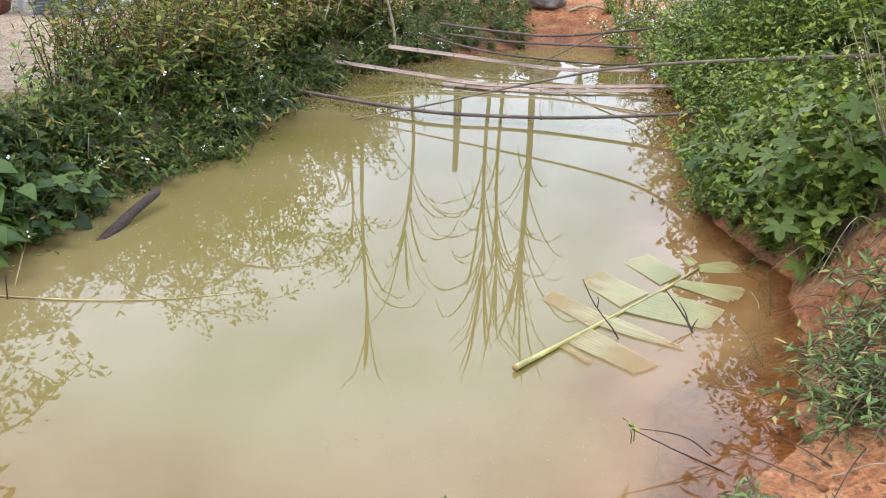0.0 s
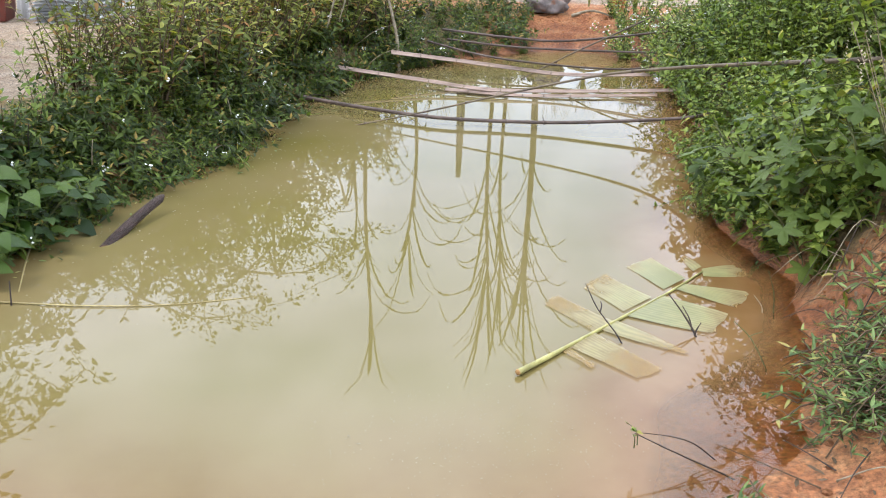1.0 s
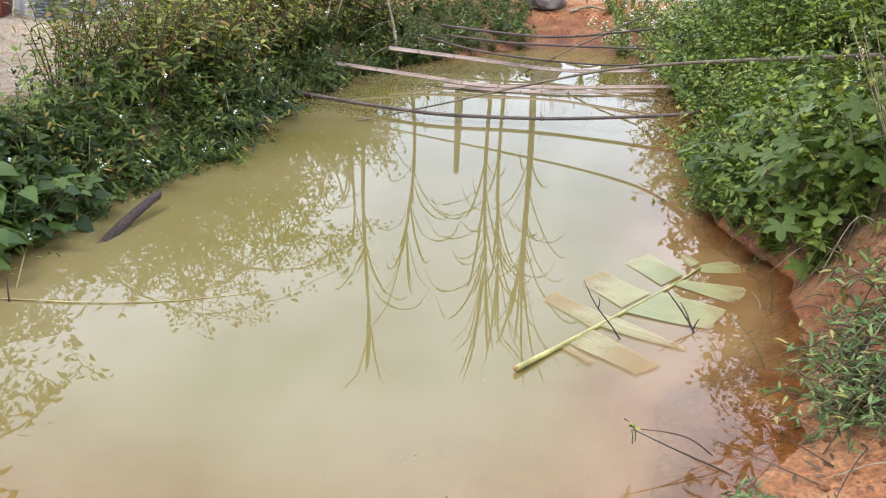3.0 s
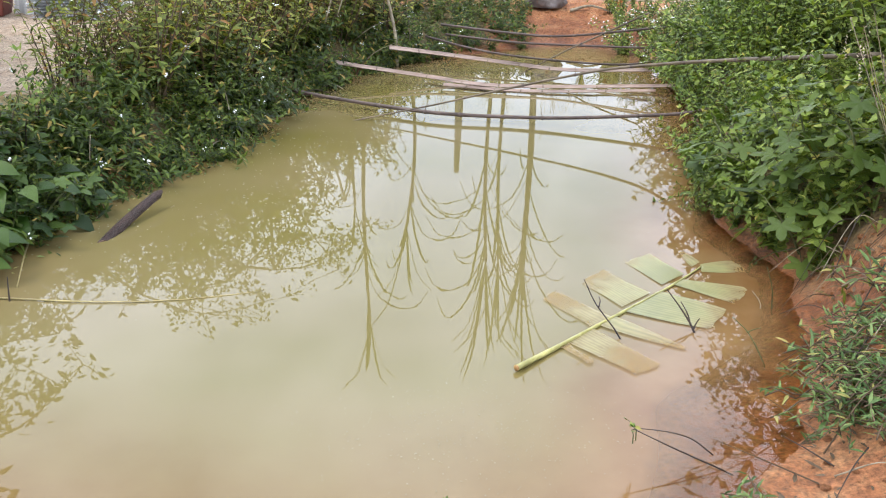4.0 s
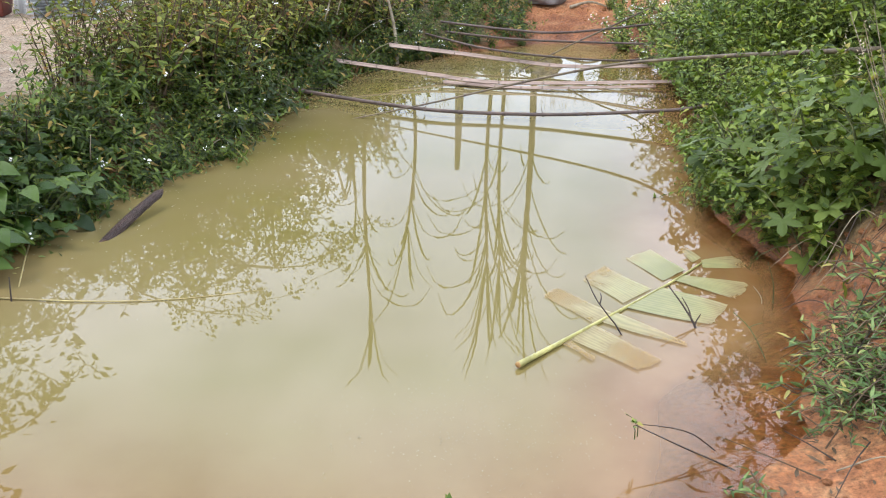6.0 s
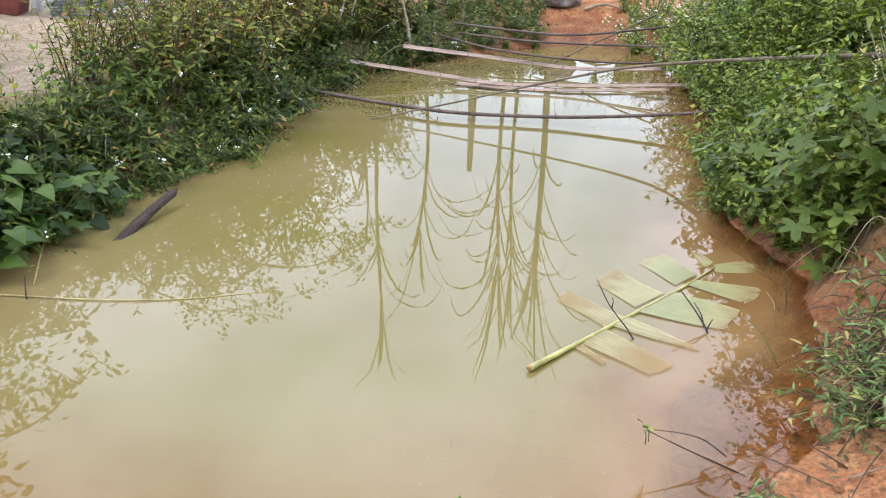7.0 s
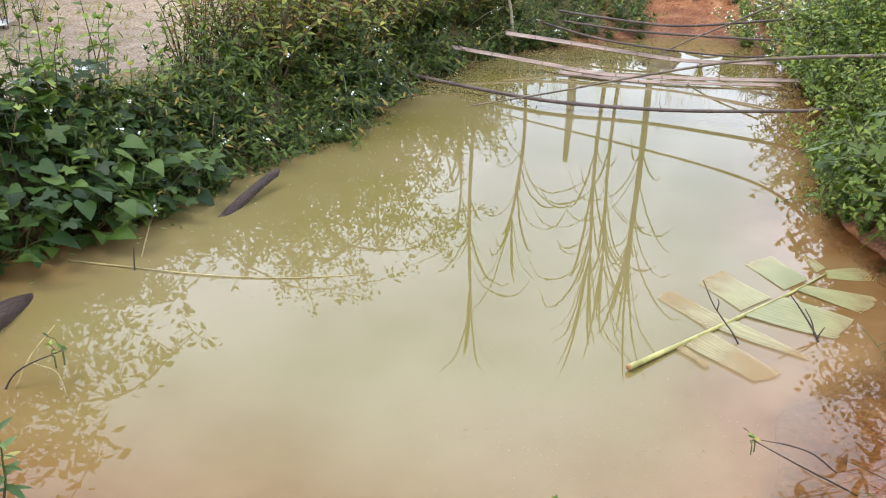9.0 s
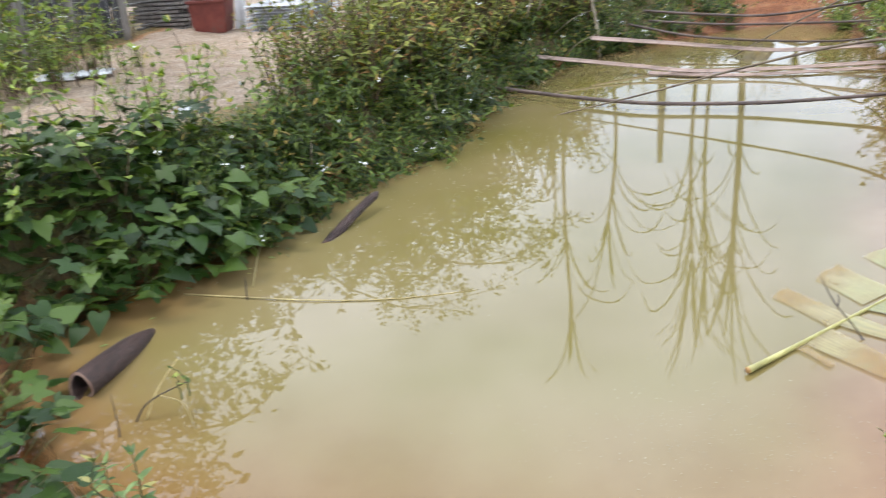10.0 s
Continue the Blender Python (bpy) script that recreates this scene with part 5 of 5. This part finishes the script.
# ---- hollow pieces of dark bark in the water ----
def bark_tube(name, label, a, b, rad, arc, seed, up=0.0, thin=0.35):
    """A length of curled bark: a thick open shell round a bent axis, with ragged ends."""
    r = random.Random(seed)
    a, b = Vector(a), Vector(b)
    d = (b - a).normalized()
    side = d.cross(Vector((0, 0, 1))).normalized()
    top = side.cross(d)
    p = thing(name, label, "bark")
    outer, inner = Build(), Build()
    n1, n2 = 14, 15
    for build, rr, flip in ((outer, 1.0, False), (inner, 0.80, True)):
        v, f = [], []
        for i in range(n1):
            t = i / (n1 - 1)
            for j in range(n2):
                s = j / (n2 - 1)
                ang = -arc / 2 + arc * s + up
                q = a.lerp(b, t) + Vector((0, 0, 0.012 * math.sin(math.pi * t)))
                k = rad * rr * (1 - thin * t ** 3) * (1 + 0.04 * math.sin(5 * s + 7 * t))
                v.append(tuple(q + (side * math.sin(ang) + top * math.cos(ang)) * k + d * (0.015 * math.sin(9 * s + seed) if i in (0, n1 - 1) else 0)))
        for i in range(n1 - 1):
            for j in range(n2 - 1):
                q = (i * n2 + j, i * n2 + j + 1, (i + 1) * n2 + j + 1, (i + 1) * n2 + j)
                f.append(q[::-1] if flip else q)
        build.add(v, f)
    rim = Build()
    vo, vi = outer.v[0], inner.v[0]
    loop = [j for j in range(n2)] + [i * n2 + n2 - 1 for i in range(1, n1)] + [(n1 - 1) * n2 + j for j in reversed(range(n2 - 1))] + [i * n2 for i in reversed(range(1, n1 - 1))]
    rim.add([tuple(vo[k]) for k in loop] + [tuple(vi[k]) for k in loop], [(k, (k + 1) % len(loop), len(loop) + (k + 1) % len(loop), len(loop) + k) for k in range(len(loop))])
    shell = part("shell", outer.mesh("shell", BARK_WET), p)
    part("lining", inner.mesh("lining", BARK_WET), shell)
    part("rim", rim.mesh("rim", BARK_EDGE), shell, "paler broken edge")


bark_tube("bark_trough", "dark wet curl of bark half sunk in the pond", (-1.67, 4.06, -0.02), (-1.55, 4.60, 0.07), 0.026, 3.4, 3, 0.6, 0.1)
bark_tube("hollow_bark_log", "dark hollow bark log floating with an open end", (-2.08, 2.52, 0.045), (-2.10, 3.08, -0.03), 0.056, 6.0, 5, 0.0, 0.5)

# ---- clods and stones of clay on the banks ----
clod_meshes = []
for k in range(4):
    bm = bmesh.new()
    bmesh.ops.create_icosphere(bm, subdivisions=2, radius=1)
    for v in bm.verts:
        v.co *= 1 + 0.35 * noise.noise(v.co * 1.6 + Vector((k * 7, 0, 0)))
        v.co.z *= 0.6
    me = bpy.data.meshes.new("clod")
    bm.to_mesh(me)
    bm.free()
    me.materials.append(CLOD)
    clod_meshes.append(me)
r11 = random.Random(11)
for x, y, d in spots(63, 150, 0.9, 2.2, 1.7, 3.6, 0.08, 1.0, 0.035) + spots(163, 90, 1.45, 2.3, 2.95, 3.9, 0.0, 0.6, 0.04) + spots(64, 40, 0.6, 1.9, 10.4, 11.6, 0.1, 1.0, 0.08):
    s = r11.choice((0.004, 0.006, 0.008, 0.011, 0.016)) * (1.8 if y > 2.95 else 1)
    ob = part("clay_clod", clod_meshes[r11.randrange(4)], m=pose(x, y, land_z(x, y) + s * 0.2, 0, 0, r11.random() * 360) @ Matrix.Scale(s, 4))
    tagged(ob, "red clay clod on the bank", "clod", "clods on the bank")

# ---- what floats: pale flecks and tiny dead leaves ----
r12 = random.Random(12)
fb = Build()
lb = Build()
leaf_bit = lance_leaf(1, 0.4, 0.1, 0.02, 3)
for _ in range(650):
    if _ < 480:
        x, y = r12.gauss(0.16, 0.28), r12.gauss(2.45, 0.2)
    else:
        x, y = r12.uniform(-2.2, 1.2), r12.uniform(2.2, 7.5)
    s = r12.uniform(0.001, 0.0026)
    n = 6
    v = [(x + s * r12.uniform(0.6, 1.2) * math.cos(6.283 * k / n), y + s * r12.uniform(0.6, 1.2) * math.sin(6.283 * k / n), 0.0025) for k in range(n)]
    fb.add(v, [tuple(range(n))])
for x, y, d in spots(69, 700, -2.6, 0.4, 3.4, 9.3, -1.0, -0.05, 0.015):
    s = r12.uniform(0.002, 0.006)
    fb.add([(x + s * r12.uniform(0.5, 1.3) * math.cos(1.047 * k), y + s * r12.uniform(0.5, 1.3) * math.sin(1.047 * k), 0.0025) for k in range(6)], [tuple(range(6))])
edge = spots(65, 150, -2.7, 0.2, 2.6, 9.4, -0.42, -0.02, 0.03)
for x, y, d in edge:
    lb.add(*leaf_bit, leaf_pose((x, y, 0.004), r12.random() * 6.28, r12.uniform(-0.05, 0.05), 0, r12.uniform(0.012, 0.045)))
tagged(part("floating_flecks", fb.mesh("floating_flecks", FLECK, False)), "pale scum flecks floating on the pond", "scum", kind="stuff")
tagged(part("floating_leaf_litter", lb.mesh("floating_leaf_litter", CREEPER)), "tiny leaves floating along the bank", "leaf litter", kind="stuff")

# dead leaf bits and straw on the bare clay
tb = Build()
bit = lance_leaf(1, 0.3, 0.2, 0.1, 3)
for x, y, d in spots(70, 420, 0.7, 2.2, 1.8, 3.7, 0.03, 0.9, 0.02) + spots(71, 160, 0.6, 2.0, 10.3, 11.6, 0.05, 1.2, 0.03):
    tb.add(*bit, leaf_pose((x, y, land_z(x, y) + 0.006), r12.random() * 6.28, r12.uniform(-0.1, 0.4), r12.uniform(-0.3, 0.3), r12.uniform(0.012, 0.05)))
tagged(part("clay_litter", tb.mesh("clay_litter", STEM_BROWN)), "brown dead leaf bits scattered on the clay bank", "leaf litter", kind="stuff")

# short grass and seedlings along the bank foot
gb = Build()
blade = lance_leaf(1, 0.12, 0.2, 0.35, 3)
for x, y, d in spots(66, 900, -3.4, 0.3, 2.2, 9.6, -0.04, 0.7, 0.02) + spots(67, 500, 1.3, 3.2, 2.9, 9.9, 0.05, 1.0, 0.02) + spots(68, 500, -8, -3.2, 4, 9.0, 0.9, 6, 0.03):
    for _ in range(3):
        gb.add(*blade, leaf_pose((x + r12.gauss(0, 0.02), y + r12.gauss(0, 0.02), max(0, land_z(x, y)) - 0.005), r12.random() * 6.28, r12.uniform(0.4, 1.3), 0, r12.uniform(0.05, 0.15)))
tagged(part("bank_grass", gb.mesh("bank_grass", GRASS)), "short grass and seedlings on the banks", "grass", kind="stuff")


# ---- the yard's far side: fence, tub, boards, sheets ----
def yard():
    z0 = land_z(-5.1, 10.1)
    t = thing("red_tub", "rusty red square tub standing on the sand", "tub", m=pose(-5.10, 10.15, z0, 0, 0, 8))
    bm = bmesh.new()
    bmesh.ops.create_cube(bm, size=1)
    for v in bm.verts:
        k = 1.0 if v.co.z > 0 else 0.84
        v.co = Vector((v.co.x * 0.44 * k, v.co.y * 0.40 * k, (v.co.z + 0.5) * 0.36))
    top = max(bm.faces, key=lambda q: q.calc_center_median().z)
    bmesh.ops.inset_region(bm, faces=[top], thickness=0.03)
    for v in top.verts:
        v.co.z -= 0.30
    bmesh.ops.bevel(bm, geom=bm.edges[:], offset=0.01, segments=2, affect="EDGES")
    me = bpy.data.meshes.new("body")
    bm.to_mesh(me)
    bm.free()
    me.materials.append(RED_TUB)
    tub = part("body", me, t)
    rb = Build()
    for sx, sy, px, py in ((0.47, 0.035, 0, 0.205), (0.47, 0.035, 0, -0.205), (0.035, 0.376, 0.222, 0), (0.035, 0.376, -0.222, 0)):
        box(rb, sx, sy, 0.03, Matrix.Translation((px, py, 0.365)), 0.006)
    part("rim", rb.mesh("rim", RED_TUB, False), tub)

    b = Build()
    box(b, 0.13, 0.025, 1.3, None, 0.004)
    tagged(part("white_board", b.mesh("white_board", WHITE_BOARD, False), m=pose(-4.75, 10.25, z0 + 0.62, 6, 7, 5)), "whitewashed plank leaning upright in the yard", "board")
    # corrugated sheets stacked in a low pile
    stack = thing("zinc_sheet_stack", "low stack of grey corrugated metal sheets", "metal sheets", m=pose(-4.15, 10.35, z0, 0, 0, -4))
    for k in range(9):
        sb = Build()
        v, f = [], []
        n = 40
        for i in range(n):
            x = -0.36 + 0.72 * i / (n - 1)
            zz = 0.006 * math.sin(i * 1.55) + 0.034 * k + 0.02
            for y in (-0.55, 0.55):
                v += [(x, y, zz), (x, y, zz + 0.004)]
        for i in range(n - 1):
            a = 4 * i
            f += [(a + 1, a + 3, a + 7, a + 5), (a, a + 4, a + 6, a + 2), (a, a + 1, a + 5, a + 4), (a + 2, a + 6, a + 7, a + 3)]
        sb.add(v, f)
        part("sheet", sb.mesh("sheet", ZINC), stack, m=pose(random.Random(k).uniform(-0.03, 0.03), 0, 0, 0, 0, random.Random(k).uniform(-3, 3)))
    # wood pile and wall of dark boards behind
    pile = thing("wood_pile", "stack of grey weathered planks behind the tub", "wood pile", m=pose(-5.95, 10.6, z0))
    rr = random.Random(3)
    for k in range(11):
        for j in range(2):
            wb = Build()
            box(wb, 0.75 * rr.uniform(0.8, 1.1), 0.16, 0.035, None, 0.004)
            part("plank", wb.mesh("plank", GREY_WOOD, False), pile, m=pose(rr.uniform(-0.06, 0.06), -0.12 + 0.24 * j, 0.02 + 0.05 * k, 0, 0, rr.uniform(-4, 4)))
    shed = thing("shed_wall", "dark weathered board wall of a shed behind the yard", "shed", m=pose(-8.3, 9.95, z0))
    for k in range(46):
        bb = Build()
        box(bb, 0.145, 0.025, 2.0 + 0.1 * rr.random(), None, 0.003)
        part("board", bb.mesh("board", DARK_WOOD, False), shed, m=pose(-4.9 + 0.155 * k, rr.uniform(-0.006, 0.006), 1.0, 0, rr.uniform(-0.6, 0.6), 0))
    for zz in (0.4, 1.6):
        bb = Build()
        box(bb, 7.1, 0.05, 0.07, None, 0.004)
        part("rail", bb.mesh("rail", DARK_WOOD, False), shed, m=pose(-1.4, 0.05, zz))
    # wire fence with leaning posts
    fence = thing("wire_fence", "wire fence with leaning grey wooden posts", "fence")
    posts = [(-6.7, 6.9), (-5.85, 7.65), (-6.15, 8.9), (-6.0, 9.7), (-5.65, 10.6)]
    for k, (x, y) in enumerate(posts):
        pb = Build()
        hh = rr.uniform(1.25, 1.6)
        tube(pb, spline([(0, 0, -0.1), (rr.uniform(-0.03, 0.03), 0, hh * 0.5), (rr.uniform(-0.15, 0.05), 0.03, hh)], 8), [0.05 - 0.002 * i for i in range(8)], 8)
        part("post", pb.mesh("post", GREY_WOOD), fence, m=pose(x, y, land_z(x, y)))
    for k in range(4):
        (x0, y0), (x1, y1) = posts[k], posts[k + 1]
        for j in range(8):
            wb = Build()
            zz = 0.12 + 0.13 * j
            tube(wb, spline([(x0, y0, land_z(x0, y0) + zz), ((x0 + x1) / 2, (y0 + y1) / 2, land_z((x0 + x1) / 2, (y0 + y1) / 2) + zz - 0.012), (x1, y1, land_z(x1, y1) + zz)], 6), 0.0035, 4, False)
            part("wire", wb.mesh("wire", WIRE), fence)
        for j in range(1, 7):
            t2 = j / 7
            x, y = x0 + (x1 - x0) * t2, y0 + (y1 - y0) * t2
            wb = Build()
            tube(wb, [(x, y, land_z(x, y) + 0.1), (x, y, land_z(x, y) + 1.04)], 0.003, 4, False)
            part("wire", wb.mesh("wire", WIRE), fence)
    # crumpled plastic on the grass
    for k, (x, y, s) in enumerate(((-5.45, 7.5, 0.30), (-5.05, 7.45, 0.18), (-3.45, 5.6, 0.11), (-3.75, 5.3, 0.09), (-3.25, 5.75, 0.08))):
        bm = bmesh.new()
        bmesh.ops.create_grid(bm, x_segments=18, y_segments=12, size=0.5)
        for v in bm.verts:
            q = v.co * 6 + Vector((k * 9, 0, 0))
            v.co = Vector((v.co.x * s * 2 * (1 + 0.3 * noise.noise(q)), v.co.y * s * 1.3 * (1 + 0.3 * noise.noise(q + Vector((5, 5, 5)))), 0.03 + 0.05 * abs(noise.noise(q * 1.3)) + 0.03 * noise.noise(q * 3)))
        me = bpy.data.meshes.new("plastic_sheet")
        bm.to_mesh(me)
        bm.free()
        me.materials.append(PLASTIC)
        ob = part("plastic_sheet", me, m=pose(x, y, land_z(x, y), 0, 0, 20 * k))
        ob.modifiers.new("thickness", "SOLIDIFY").thickness = 0.002
        tagged(ob, "crumpled white plastic sheet lying by the yard", "plastic sheet", "plastic by the yard")


yard()


# ---- the far end: sack, bucket, post ----
def far_end():
    bm = bmesh.new()
    bmesh.ops.create_icosphere(bm, subdivisions=4, radius=1)
    for v in bm.verts:
        n = noise.noise(v.co * 1.8) * 0.35 + noise.noise(v.co * 4) * 0.2 + noise.noise(v.co * 10) * 0.08
        c = v.co * (1 + n)
        v.co = Vector((c.x * 0.26, c.y * 0.20, max(-0.09, c.z * 0.17)))
    me = bpy.data.meshes.new("old_sack")
    bm.to_mesh(me)
    bm.free()
    me.polygons.foreach_set("use_smooth", [True] * len(me.polygons))
    me.materials.append(SACK)
    tagged(part("old_sack", me, m=pose(1.19, 11.5, land_z(1.19, 11.5) + 0.08)), "crumpled dirty grey sack on the far bank", "sack")
    t = thing("orange_bucket", "small orange plastic bucket on the far bank", "bucket", m=pose(2.05, 11.6, land_z(2.05, 11.6)))
    b = Build()
    prof = [(0.0, 0.0), (0.085, 0.0), (0.095, 0.03), (0.12, 0.24), (0.128, 0.24), (0.128, 0.255), (0.112, 0.255), (0.09, 0.03), (0.0, 0.02)]
    n = 24
    v = [(r * math.cos(6.2832 * k / n), r * math.sin(6.2832 * k / n), z) for r, z in prof for k in range(n)]
    f = [(i * n + k, i * n + (k + 1) % n, (i + 1) * n + (k + 1) % n, (i + 1) * n + k) for i in range(len(prof) - 1) for k in range(n)]
    b.add(v, f)
    bucket = part("body", b.mesh("body", ORANGE), t)
    h = Build()
    tube(h, [(0.128 * math.cos(a), 0.05 * math.sin(a), 0.24 + 0.09 * math.sin(a)) for a in [math.pi * k / 12 for k in range(13)]], 0.003, 5)
    part("handle", h.mesh("handle", WIRE), bucket)
    stick("fallen_branch", "pale dead branch lying on the far bank", [[(1.45, 11.25, land_z(1.45, 11.25) + 0.02), (1.7, 11.3, land_z(1.7, 11.3) + 0.05), (1.95, 11.25, land_z(1.95, 11.25) + 0.03)]], 0.022, DRY_STALK, "branch")
    stick("wooden_post", "grey upright post beyond the far bank", [[(0.14, 12.0, 0.3), (0.14, 12.0, 1.2), (0.13, 12.0, 2.0)]], 0.075, GREY_WOOD, "post")


far_end()
